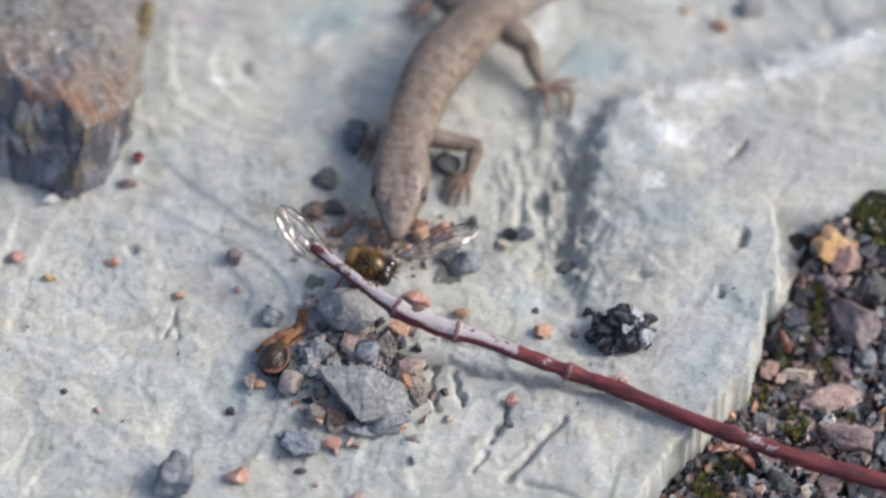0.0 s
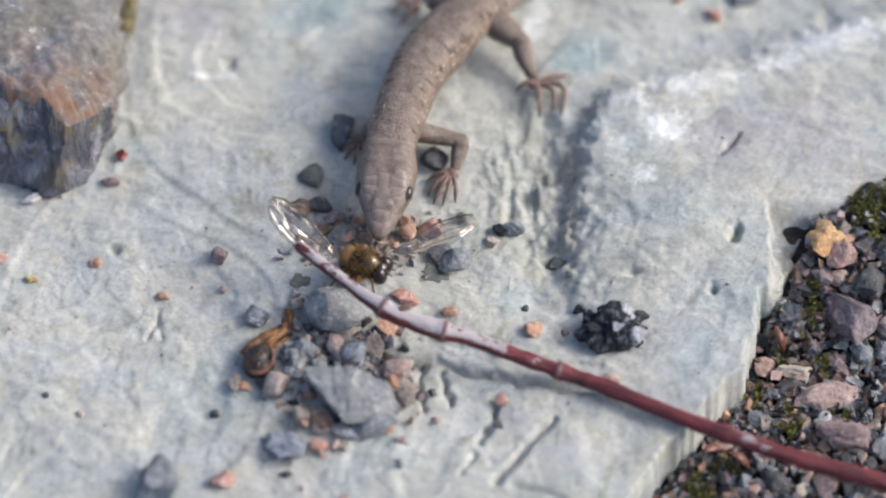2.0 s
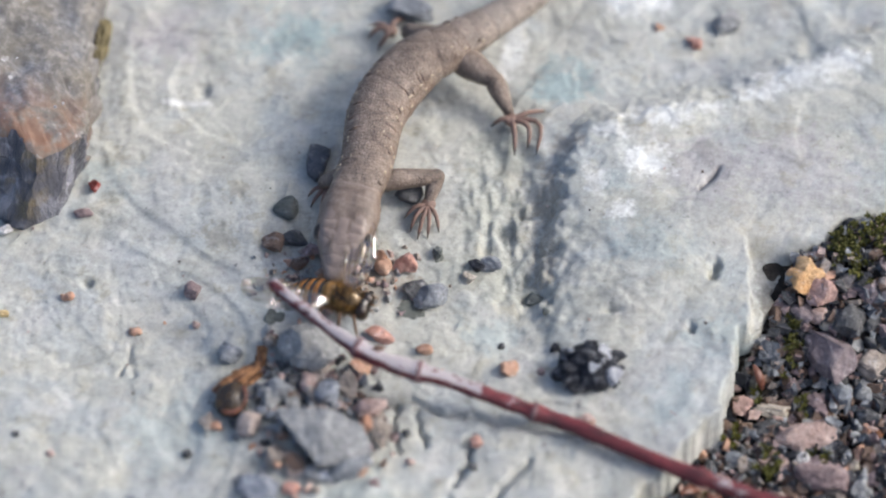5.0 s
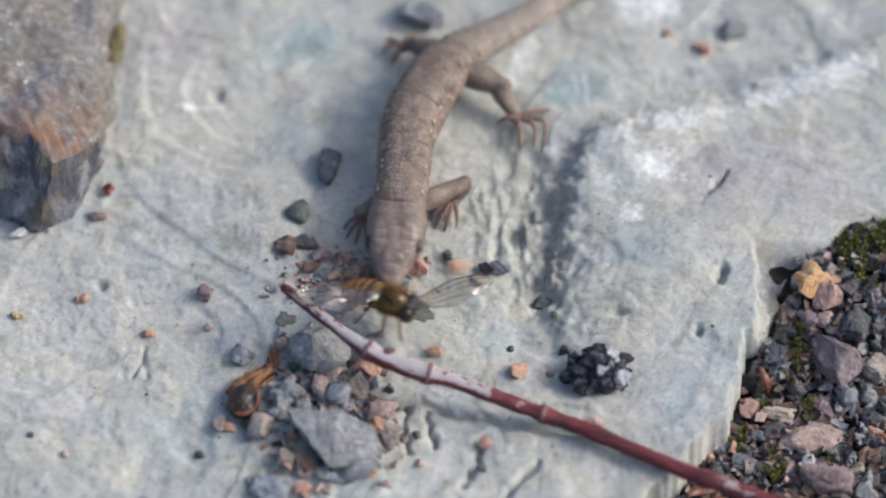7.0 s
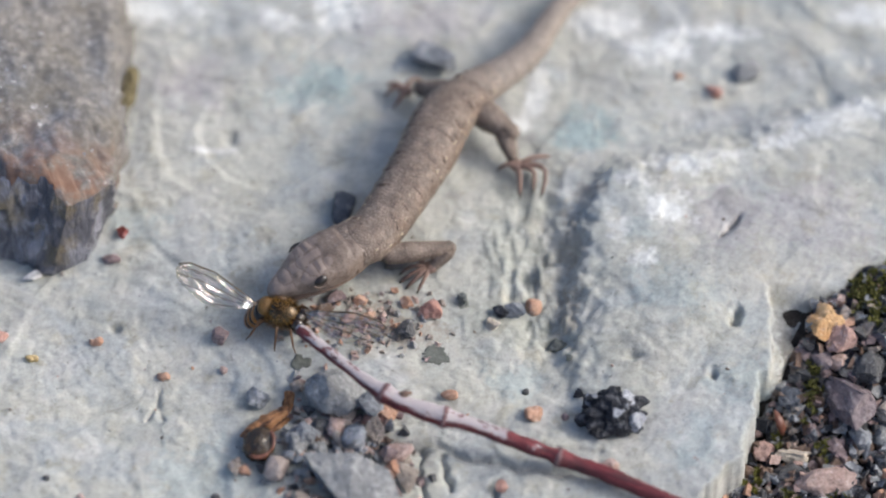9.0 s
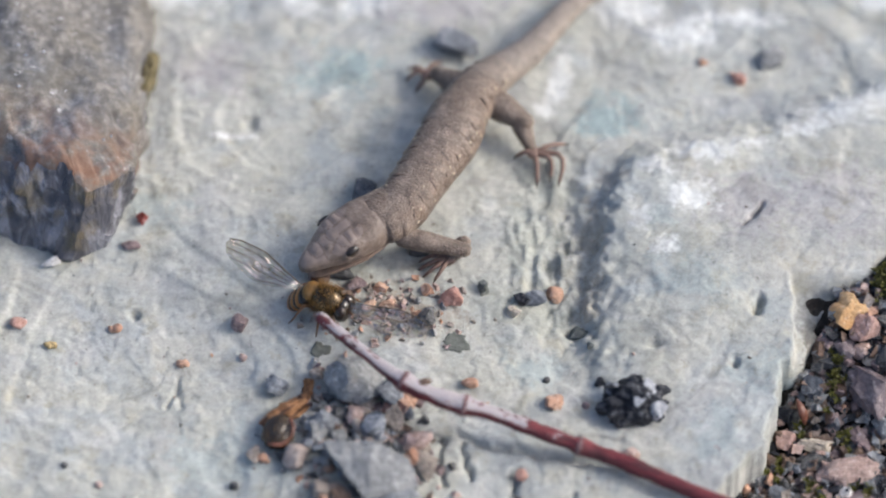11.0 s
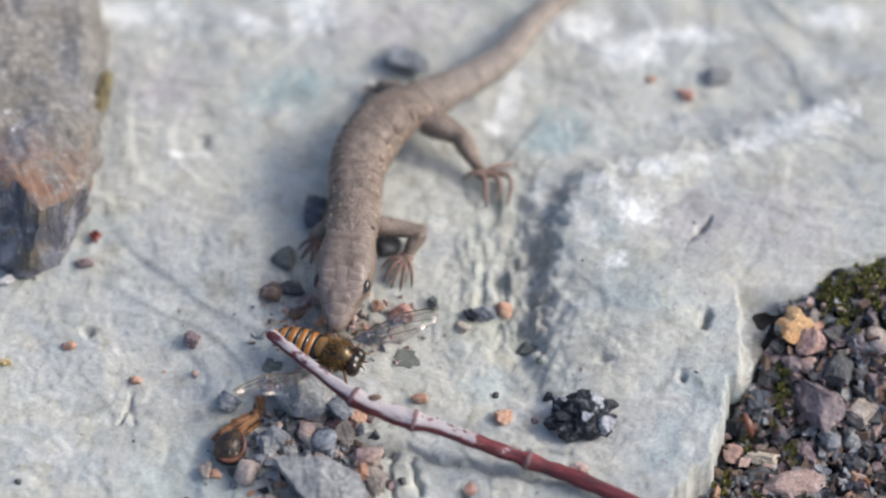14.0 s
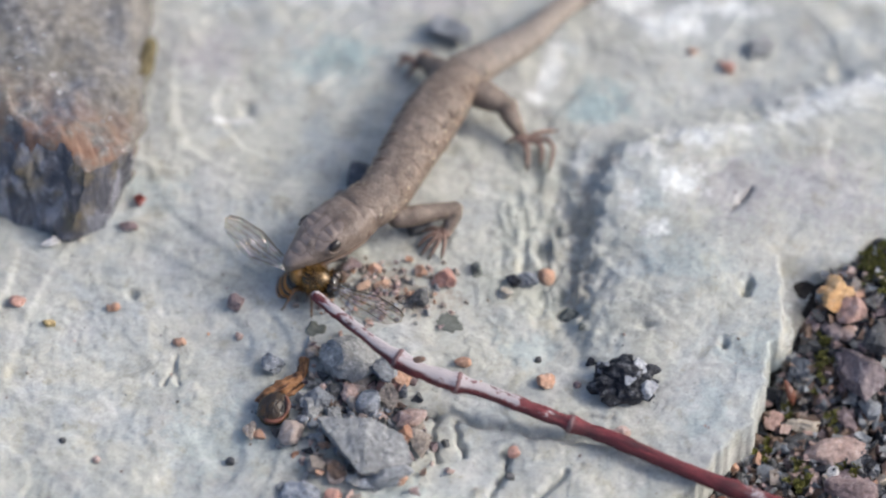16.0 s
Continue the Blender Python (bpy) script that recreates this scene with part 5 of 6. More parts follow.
CROWN = (
    ((-2.0, 0.0), (2.4, 0.0)), ((-2.0, 0.0), (-1.7, 1.7), (-0.6, 2.8), (1.8, 2.9), (3.4, 2.4)),
    ((2.4, 0.0), (3.1, 0.7), (3.4, 1.5), (3.4, 2.4)), ((3.1, 0.7), (5.0, 0.62), (6.6, 1.0)),
    ((3.4, 2.4), (5.0, 2.6), (6.3, 2.0), (6.6, 1.0)), ((6.6, 1.0), (7.3, 0.0)), ((7.3, 0.0), (8.6, 0.0)),
    ((6.6, 1.0), (8.0, 1.5), (9.0, 1.1)), ((8.6, 0.0), (9.0, 1.1), (10.4, 0.9), (10.8, 0.0)), ((4.9, 0.62), (5.0, 2.6)),
    ((9.0, 1.1), (9.3, 2.2)),
)
SHIELDS = tuple(tuple((1.2 + (x + 2.0) * 0.766, y * 1.12) for x, y in line) for line in CROWN)


def build_head():
    """The head points along +x from its base; the mouth line lies at z = -0.7."""
    xs = (-2.2, -1.2, 0.2, 0.9, 2.0, 3.3, 5.9, 7.7, 9.6, 11.0, 12.0, 12.5, 12.8)
    ws = (2.2, 2.8, 3.15, 3.25, 3.5, 3.75, 3.62, 3.1, 2.2, 1.55, 1.1, 0.75, 0.3)
    tops = (0.9, 1.5, 1.95, 2.25, 2.5, 2.6, 2.6, 2.35, 1.85, 1.4, 1.0, 0.6, 0.15)
    lows = (-1.6, -1.9, -2.1, -2.1, -1.8, -1.3, -0.9, -0.8, -0.72, -0.68, -0.66, -0.6, -0.45)
    bm = bmesh.new()
    rings, count = [], 80
    for k in range(95):
        x = -2.2 + 15.0 * k / 94
        w, hi, lo = steps(x, xs, ws), steps(x, xs, tops), steps(x, xs, lows)
        ring = []
        for i in range(count):
            a = 2 * math.pi * i / count
            c, s = math.cos(a), math.sin(a)
            c = math.copysign(abs(c) ** 0.72, c)
            z = hi * abs(s) ** 0.8 if s > 0 else lo * abs(s) ** 0.6
            y = w * c
            if s > 0:
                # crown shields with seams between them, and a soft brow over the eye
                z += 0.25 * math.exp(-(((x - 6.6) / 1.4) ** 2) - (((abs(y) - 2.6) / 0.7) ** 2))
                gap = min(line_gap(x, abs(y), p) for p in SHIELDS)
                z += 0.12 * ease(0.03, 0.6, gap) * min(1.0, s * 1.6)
            ring.append((x, y, z))
        rings.append(ring)
    ring_loft(bm, rings)
    bm.faces.ensure_lookup_table()
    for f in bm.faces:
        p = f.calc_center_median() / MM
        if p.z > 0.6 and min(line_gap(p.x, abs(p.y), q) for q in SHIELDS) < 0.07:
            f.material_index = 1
        elif p.z > 0.5 and (((p.x - 6.5) / 2.3) ** 2 + ((abs(p.y) - 1.95) / 1.0) ** 2 < 1 or (abs(p.y) < 0.72 and 5.0 < p.x < 9.4) or p.x > 9.6):
            f.material_index = 4
        if p.x < 0.1:
            f.material_index = 3
        if 0.1 < p.x < 0.3 and p.z > -1.0:
            f.material_index = 2
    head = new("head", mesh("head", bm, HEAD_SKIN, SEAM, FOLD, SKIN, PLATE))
    head.parent = lizard
    tagged(head, "pinkish brown head with large shields and thin dark seams")
    bm = bmesh.new()
    rings = []
    for x, w, lo in zip((-1.5, 0.5, 3.0, 5.5, 8.0, 10.0, 11.4, 12.1), (2.6, 3.1, 3.45, 3.35, 2.55, 1.75, 1.05, 0.45), (-2.3, -2.5, -2.4, -2.1, -1.75, -1.45, -1.2, -0.95)):
        ring = []
        for i in range(20):
            a = 2 * math.pi * i / 20
            c, s = math.cos(a), math.sin(a)
            ring.append((x, w * math.copysign(abs(c) ** 0.8, c), -0.72 + (0.25 * s if s > 0 else -(lo + 0.72) * s)))
        rings.append(ring)
    ring_loft(bm, rings)
    jaw = part("lower_jaw", bm, JAW_SKIN, lizard, "paler lower jaw")
    bm = bmesh.new()
    ball(bm, (7.0, 0, -0.72), (4.2, 1.7, 0.42), 14, 8)
    part("mouth_lining", bm, MOUTH, jaw, "red mouth lining")
    for s in (-1, 1):
        bm = bmesh.new()
        ball(bm, (6.7, 2.95 * s, 1.3), (1.05, 0.62, 0.66), 16, 12)
        eye = part("eye", bm, EYE, head, "glossy black eye")
        bm = bmesh.new()
        ring = [(6.7 + 1.05 * math.cos(a), (3.15 - 0.38 * math.sin(a)) * s, 1.25 + 0.68 * math.sin(a)) for a in (2 * math.pi * k / 18 for k in range(19))]
        tube(bm, ring, [0.09] * 19, 6)
        part("eyelid", bm, SEAM, head, "brown eyelid ring")
        bm = bmesh.new()
        ball(bm, (2.0, 3.42 * s, -0.5), (0.4, 0.14, 0.55), 10, 8)
        part("ear_opening", bm, SPOT_EDGE, head, "dark ear opening")
        bm = bmesh.new()
        ball(bm, (11.7, 0.8 * s, 0.3), (0.22, 0.15, 0.18), 8, 6)
        part("nostril", bm, CLAW, head, "small dark nostril")
    return head, jaw


head, jaw = build_head()


def build_limb(name, length, r0, r1, bulge=1.15):
    """A limb piece along +x with the given length in mm."""
    bm = bmesh.new()
    tube(bm, [(length * k, 0, 0) for k in (0, 0.15, 0.4, 0.7, 0.9, 1.0)], [r0, r0 * bulge, r0 * bulge * 0.97, (r0 + r1) / 2 * 1.05, r1, r1], 12)
    return part(name, bm, SKIN, lizard)


def build_foot(name, toes, palm, r=0.3):
    """A foot at its ankle: palm and toes, given as end points in mm, each with a claw."""
    bm = bmesh.new()
    ball(bm, (palm[0] * 0.45, palm[1] * 0.45, 0.0), (0.95, 0.95, 0.6), 12, 8)
    ob = part(name, bm, FOOT_SKIN, lizard)
    for x, y, bend in toes:
        a, d = Vector((palm[0] * 0.6, palm[1] * 0.6, 0)), Vector((x, y, -0.35))
        side = Vector((-(d - a).y, (d - a).x, 0)) * bend
        pts = [a.lerp(d, k) + side * math.sin(math.pi * k) + Vector((0, 0, 0.55 * math.sin(math.pi * k))) for k in (0, 0.2, 0.4, 0.6, 0.8, 1.0)]
        bm = bmesh.new()
        tube(bm, pts, [r * 1.35, r * 1.2, r * 1.15, r, r * 0.9, r * 0.7], 8)
        toe = part("toe", bm, FOOT_SKIN, ob)
        e = (pts[-1] - pts[-2]).normalized()
        bm = bmesh.new()
        tube(bm, [pts[-1], pts[-1] + e * 0.3 + Vector((0, 0, -0.05)), pts[-1] + e * 0.65 + Vector((0, 0, -0.25))], [r * 0.6, r * 0.42, r * 0.12], 6)
        part("claw", bm, CLAW, ob)
    return ob


arm_l = build_limb("upper_arm", 8.4, 1.2, 0.95)
forearm_l = build_limb("forearm", 3.6, 0.95, 0.7)
hand_l = build_foot("forefoot", [(3.2, 1.9, 0.1), (4.3, 0.9, 0.05), (4.6, -0.2, 0.0), (4.0, -1.3, -0.08), (2.4, -2.2, -0.1)], (1.4, 0), 0.27)
thigh_l = build_limb("thigh", 6.0, 1.7, 1.15)
shin_l = build_limb("shin", 4.6, 1.15, 0.75)
foot_l = build_foot("hindfoot", [(4.3, 1.1, 0.03), (3.7, -4.6, 0.45), (2.6, -3.8, 0.3), (0.9, -4.7, 0.03), (-1.7, -0.9, -0.05)], (0.8, -1.2), 0.3)
thigh_r = build_limb("thigh", 5.4, 1.6, 1.1)
foot_r = build_foot("hindfoot", [(-2.6, 1.0, -0.05), (-2.8, -0.6, -0.2), (-1.6, -2.2, 0.1), (1.2, 2.0, 0.1)], (-0.7, -0.4), 0.3)
arm_r = build_limb("upper_arm", 3.6, 1.1, 0.85)
hand_r = build_foot("forefoot", [(2.6, 1.2, 0.1), (3.2, 0.2, 0.05), (2.9, -1.0, 0.0), (1.8, -1.7, -0.1)], (1.0, 0), 0.27)


# ---------- the hoverfly ----------
fly_body = tagged(new("hoverfly"), "hoverfly with brassy thorax and orange-black banded abdomen", "fly")


def build_fly():
    bm = bmesh.new()
    ball(bm, (0.3, 0, 0), (2.25, 1.95, 1.8), 20, 14)
    for v in bm.verts:
        v.co *= 1 + 0.07 * noise.noise(v.co / MM * 1.6)
    thorax = part("thorax", bm, BRASS, fly_body, "brassy shining thorax")
    rng = random.Random(31)
    verts, faces = [], []
    for _ in range(900):
        d = Vector((rng.gauss(0, 1), rng.gauss(0, 1), rng.gauss(0.3, 1))).normalized()
        p = Vector((0.3 + d.x * 2.2, d.y * 1.9, d.z * 1.75))
        q = p + (d + Vector((rng.gauss(-0.3, 0.3), rng.gauss(0, 0.3), rng.gauss(0, 0.3)))) * rng.uniform(0.35, 0.75)
        o = d.orthogonal().normalized() * 0.045
        b = len(verts)
        verts += [(p + o) * MM, (p - o) * MM, (p + d.cross(o)) * MM, q * MM]
        faces += [(b, b + 1, b + 3), (b + 1, b + 2, b + 3), (b + 2, b, b + 3)]
    me = bpy.data.meshes.new("hair")
    me.from_pydata(verts, [], faces)
    me.materials.append(HAIR)
    hair = new("hair", me)
    hair.parent = thorax
    tagged(hair, "short golden brown hair", kind="stuff")
    bm = bmesh.new()
    ball(bm, (-1.9, 0, 0.5), (1.05, 1.4, 0.9), 14, 10)
    part("scutellum", bm, HAIR, fly_body, "amber scutellum")
    bm = bmesh.new()
    ball(bm, (2.45, 0, -0.5), (1.05, 1.65, 1.45), 16, 10)
    h = part("head", bm, BLACK, fly_body, "dark head")
    for s in (-1, 1):
        bm = bmesh.new()
        ball(bm, (2.65, 0.9 * s, -0.25), (1.0, 1.0, 1.3), 16, 12)
        part("eye", bm, FLYEYE, h, "large dark bronze eye")
        bm = bmesh.new()
        tube(bm, [(3.3, 0.3 * s, -0.1), (3.8, 0.4 * s, 0.1), (4.2, 0.6 * s, -0.1)], [0.1, 0.13, 0.04], 6)
        part("antenna", bm, LEG, h)
    # abdomen in bands from waist to tip; it bends at the waist
    bm = bmesh.new()
    ball(bm, (-0.2, 0, 0), (0.9, 1.6, 1.1), 16, 10)
    abdomen = part("abdomen", bm, BLACK, fly_body, "black and orange banded abdomen")
    bands = ((-0.2, 1.75, "b"), (-0.9, 1.8, "a"), (-1.6, 1.88, "b"), (-2.1, 1.92, "a"), (-2.9, 1.88, "b"), (-3.4, 1.8, "a"), (-4.3, 1.55, "b"), (-4.7, 1.35, "a"), (-5.5, 1.0, "b"), (-5.9, 0.75, "a"))
    ends = [b[0] for b in bands[1:]] + [-6.6]
    sizes = [b[1] for b in bands[1:]] + [0.25]
    for (x, r, kind), x1, r1 in zip(bands, ends, sizes):
        bm = bmesh.new()
        rings = []
        for k in (0, 0.35, 0.7, 1.0):
            q = r + (r1 - r) * k + 0.05 * math.sin(math.pi * k)
            rings.append([(x + (x1 - x) * k, q * math.cos(a), 0.62 * q * math.sin(a) + 0.1) for a in (2 * math.pi * i / 22 for i in range(22))])
        ring_loft(bm, rings)
        part("band", bm, BLACK if kind == "b" else AMBER, abdomen, "black abdomen band" if kind == "b" else "orange abdomen band")
    for s in (-1, 1):
        for k, (x, fx, fy) in enumerate(((1.4, 2.8, 2.8), (0.2, 0.6, 3.4), (-0.9, -2.8, 3.2))):
            bm = bmesh.new()
            tube(bm, [(x, 1.0 * s, -1.2), ((x + fx) / 2, (1.0 + fy) / 2 * s, 0.1), (fx, fy * s, -2.2), (fx * 1.15, fy * 1.12 * s, -2.9)], [0.24, 0.2, 0.13, 0.07], 7)
            part("leg", bm, LEG, fly_body)
    return abdomen


abdomen = build_fly()


WING_SIZE = 0.92


def build_wing(side):
    """A clear wing along +x, its front edge towards +y times side."""
    outline = ((0, 0.35), (2.0, 0.8), (5.0, 1.25), (8.0, 1.3), (10.5, 0.9), (11.8, 0.1), (11.9, -0.8), (11.0, -1.9), (9.0, -2.7), (6.5, -3.0), (4.0, -2.6), (2.0, -1.6), (0.6, -0.6))
    front = outline[:7]
    rear = (outline[0], *outline[:6:-1], outline[6])

    def fold(x, y):
        """Height of the membrane: lengthwise pleats that fan out from the root, and a slow wave."""
        f, r = steps(x, *zip(*front)), steps(x, *zip(*rear))
        v = (f - y) / max(0.3, f - r)
        return (0.015 + 0.0085 * x) * (1 + 0.9 * noise.noise(Vector((v * 4, x * 0.5, side)))) * math.sin(v * 27.0 + 0.3 * x + 5.0 * noise.noise(Vector((v * 2.5, x * 0.28, 4 + side)))) + 0.2 * math.sin(x * 1.1 + y * 0.7) + 0.16 * noise.noise(Vector((x * 0.8, y * 1.1, 9)))

    bm = bmesh.new()
    count, rows = 40, 44
    grid = []
    for i in range(rows + 1):
        x = 0.05 + 11.83 * i / rows
        f, r = steps(x, *zip(*front)), steps(x, *zip(*rear))
        grid.append([(x, f + (r - f) * j / count) for j in range(count + 1)])
    sheets = [[[bm.verts.new(Vector((x, y * side, fold(x, y) + lift)) * MM) for x, y in line] for line in grid] for lift in (0.02, -0.02)]
    for sheet in sheets:
        for i in range(rows):
            for j in range(count):
                bm.faces.new((sheet[i][j], sheet[i + 1][j], sheet[i + 1][j + 1], sheet[i][j + 1]))
    upper, lower = sheets
    rim = [(i, 0) for i in range(rows)] + [(rows, j) for j in range(count)] + [(i, count) for i in range(rows, 0, -1)] + [(0, j) for j in range(count, 0, -1)]
    for (i, j), (k, l) in zip(rim, rim[1:] + rim[:1]):
        bm.faces.new((upper[i][j], lower[i][j], lower[k][l], upper[k][l]))
    bmesh.ops.recalc_face_normals(bm, faces=bm.faces)
    bmesh.ops.scale(bm, vec=(WING_SIZE, WING_SIZE, 1), verts=bm.verts)
    wing = part("wing", bm, WING, fly_body, "clear iridescent wing with brown veins")
    veins = (((0, 0.3), (3, 0.95), (7, 1.3), (10.5, 0.9), (11.8, 0.0)), ((0.2, 0.1), (4, 0.5), (8, 0.5), (11.6, -0.2)), ((0.4, -0.1), (4, -0.3), (8, -0.6), (11.4, -1.2)), ((0.6, -0.3), (4, -1.1), (7, -1.6), (10.2, -2.2)), ((0.7, -0.5), (3, -1.7), (5.5, -2.6)), ((5.0, 0.5), (5.2, -0.4)), ((7.2, -0.5), (7.0, -1.6)))
    for k, vein in enumerate(veins):
        bm = bmesh.new()
        tube(bm, [(x, y * side, 0.05 + fold(x, y)) for x, y in vein], [0.1 if k == 0 else 0.05] * len(vein), 5)
        bmesh.ops.scale(bm, vec=(WING_SIZE, WING_SIZE, 1), verts=bm.verts)
        part("vein", bm, VEIN, wing)
    return wing


wing_l, wing_r = build_wing(-1), build_wing(1)

# stones that the lizard knocks about
blue_pebble = stone(0.5, 7.9, 4.6, 3.8, 2.4, "bluegrey", "bluish grey pebble knocked aside by the lizard", 10, True)
arm_pebble = stone(-2.4, 22.6, 3.6, 3.2, 2.2, "dark", "dark green-grey pebble beside the lizard's foreleg", 0, False)
flat_chip = stone(-5.5, 2.1, 3.8, 2.1, 1.3, "red", "flat salmon red chip behind the twig", -10, True)
dark_crumb = stone(-1.4, 8.8, 3.0, 2.4, 1.8, "dark", "dark grey stone crumb knocked aside by the lizard", 20, True)
orange_ball = stone(-5.5, 11.5, 2.3, 2.3, 2.0, "orange", "rounded orange pebble that rolls aside", 0, False)


# ---------- what moves ----------
def motions():
    spine, limb_rows, fly_rows, wl, wr, bend = {}, {}, [], [], [], []

    def body(t, *joints):
        spine[t] = [Vector(j) for j in joints]

    def limbs(t, *joints):
        limb_rows[t] = [Vector(j) for j in joints]

    def fly(t, x, y, z, yaw, left, right, droop, lx=-0.4, ly=1.5, rx=-0.4, ry=-1.5, roll=0, turn=None):
        fly_rows.append((t, pose(x * MM, y * MM, z * MM, 0, 0, yaw)))
        bend.append((t, pose(-1.9 * MM, 0, 0, 0, -droop, 0)))
        wl.append((t, pose(0.8 * lx * MM, ly * MM, 1.3 * MM, roll, -8 + 1.0 * min(roll, 0), left)))
        wr.append((t, pose(0.8 * rx * MM, ry * MM, 1.3 * MM, -roll if turn is None else turn, -8, right)))

    body(0, (-8.5, 9.2, 3.6), (-7.9, 21.7, 6.2), (-6.7, 26.4, 5.6), (-4.6, 33.4, 5.4), (-0.7, 39.7, 5.2), (3.9, 45.1, 4.8), (11.0, 50.6, 3.6), (16.1, 57.7, 2.6))
    limbs(0, (1.4, 24.1, 3.2), (0.5, 20.9, 1.6), (-1.7, 17.4, 0.8), (9.5, 35.5, 1.2), (-5.5, 47.3, 1.2))
    body(2, (-8.9, 9.0, 3.6), (-7.8, 21.4, 6.2), (-6.7, 26.5, 5.6), (-4.5, 33.4, 5.4), (-0.6, 39.5, 5.2), (3.8, 44.5, 4.8), (10.5, 49.9, 3.6), (15.9, 57.2, 2.6))
    limbs(2, (1.0, 24.0, 3.2), (0.2, 20.7, 1.6), (-2.0, 16.8, 0.8), (9.8, 35.1, 1.2), (-5.3, 46.6, 1.2))
    body(3, (-8.8, 8.9, 3.6), (-7.9, 21.5, 6.2), (-6.8, 26.8, 5.6), (-4.6, 33.3, 5.4), (-0.5, 39.3, 5.2), (3.7, 44.6, 4.8), (10.4, 49.7, 3.6), (15.6, 57.0, 2.6))
    limbs(3, (0.8, 23.9, 3.2), (0.2, 20.6, 1.6), (-2.1, 16.8, 0.8), (9.7, 35.0, 1.2), (-5.5, 46.5, 1.2))
    body(3.5, (-11.2, 7.9, 3.6), (-8.1, 19.5, 6.2), (-6.8, 25.0, 5.6), (-5.3, 31.7, 5.4), (-1.5, 38.5, 5.2), (3.3, 43.3, 4.8), (11.5, 50.2, 3.6), (16.4, 56.6, 2.6))
    limbs(3.5, (1.8, 23.9, 3.2), (0.8, 21.1, 1.6), (-1.6, 16.2, 0.8), (10.1, 34.1, 1.2), (-5.4, 47.2, 1.2))
    body(6, (-9.8, 7.4, 3.6), (-9.4, 18.9, 6.2), (-8.3, 23.9, 5.6), (-6.9, 31.3, 5.4), (-3.0, 38.0, 5.2), (2.7, 42.7, 4.8), (11.3, 50.3, 3.6), (16.0, 56.1, 2.6))
    limbs(6, (0.3, 24.0, 3.2), (-0.5, 21.2, 1.6), (-1.4, 16.6, 0.8), (9.1, 34.2, 1.2), (-5.4, 46.4, 1.2))
    body(6.5, (-4.2, 8.6, 3.6), (-7.3, 18.9, 6.2), (-6.9, 23.1, 5.6), (-6.0, 31.9, 5.4), (-2.2, 37.8, 5.2), (1.7, 41.6, 4.8), (10.4, 48.4, 3.6), (15.2, 56.5, 2.6))
    limbs(6.5, (1.0, 24.4, 3.2), (0.3, 22.0, 1.6), (-1.8, 17.8, 0.8), (9.1, 33.7, 1.2), (-6.4, 44.9, 1.2))
    body(7, (-5.8, 7.3, 3.2), (-5.4, 14.9, 6.2), (-4.7, 21.2, 5.6), (-4.1, 29.8, 5.4), (-1.4, 36.9, 5.2), (1.9, 41.7, 4.8), (9.8, 48.0, 3.6), (14.5, 52.4, 2.6))
    limbs(7, (3.1, 23.3, 3.2), (2.0, 22.3, 1.6), (-0.1, 18.5, 0.8), (8.9, 35.1, 1.2), (-5.1, 45.4, 1.2))
    body(7.1, (-20.0, 10.5, 4.6), (-12.8, 19.8, 6.2), (-10.3, 24.2, 5.6), (-6.6, 31.0, 5.4), (-3.6, 37.1, 5.2), (0.4, 41.8, 4.8), (8.2, 47.2, 3.6), (14.6, 53.0, 2.6))
    limbs(7.1, (-2.6, 22.4, 3.2), (-3.8, 19.8, 1.6), (-6.0, 17.9, 0.8), (7.8, 34.2, 1.2), (-6.2, 45.4, 1.2))
    body(7.5, (-21.6, 8.8, 4.6), (-13.6, 19.4, 6.2), (-11.0, 24.0, 5.6), (-6.9, 31.0, 5.4), (-3.9, 37.1, 5.2), (0.3, 41.8, 4.8), (8.1, 47.1, 3.6), (14.6, 53.1, 2.6))
    limbs(7.5, (-3.2, 22.3, 3.2), (-4.4, 19.6, 1.6), (-6.6, 17.8, 0.8), (7.6, 34.0, 1.2), (-6.3, 45.4, 1.2))
    body(8, (-18.9, 6.3, 4.6), (-13.5, 15.8, 6.2), (-10.9, 20.8, 5.6), (-6.4, 30.2, 5.4), (-3.3, 36.8, 5.2), (0.5, 41.8, 4.8), (7.6, 48.0, 3.6), (11.5, 54.0, 2.6))
    limbs(8, (-1.7, 21.6, 3.2), (-2.5, 20.1, 1.6), (-4.6, 18.1, 0.8), (7.4, 34.4, 1.2), (-6.4, 45.0, 1.2))
    body(8.5, (-19.9, 9.2, 4.6), (-13.0, 17.4, 6.2), (-9.8, 20.7, 5.6), (-5.0, 31.3, 5.4), (-2.1, 37.3, 5.2), (1.0, 42.3, 4.8), (8.0, 48.8, 3.6), (12.3, 55.7, 2.6))
    limbs(8.5, (-1.2, 21.1, 3.2), (-2.5, 20.0, 1.6), (-5.2, 17.1, 0.8), (7.1, 34.5, 1.2), (-6.7, 45.1, 1.2))
    body(9, (-22.4, 11.8, 4.6), (-13.5, 17.8, 6.2), (-9.8, 20.7, 5.6), (-4.4, 31.1, 5.4), (-1.8, 37.7, 5.2), (1.7, 42.4, 4.8), (8.4, 49.1, 3.6), (13.8, 58.8, 2.6))
    limbs(9, (-0.6, 19.9, 3.2), (-2.4, 18.4, 1.6), (-5.2, 17.0, 0.8), (7.2, 34.5, 1.2), (-6.4, 45.2, 1.2))
    body(9.5, (-23.0, 16.3, 4.4), (-14.2, 20.1, 6.2), (-9.0, 20.6, 5.6), (-3.9, 26.7, 5.4), (-2.3, 34.5, 5.2), (0.4, 41.3, 4.8), (6.7, 47.9, 3.6), (12.4, 57.6, 2.6))
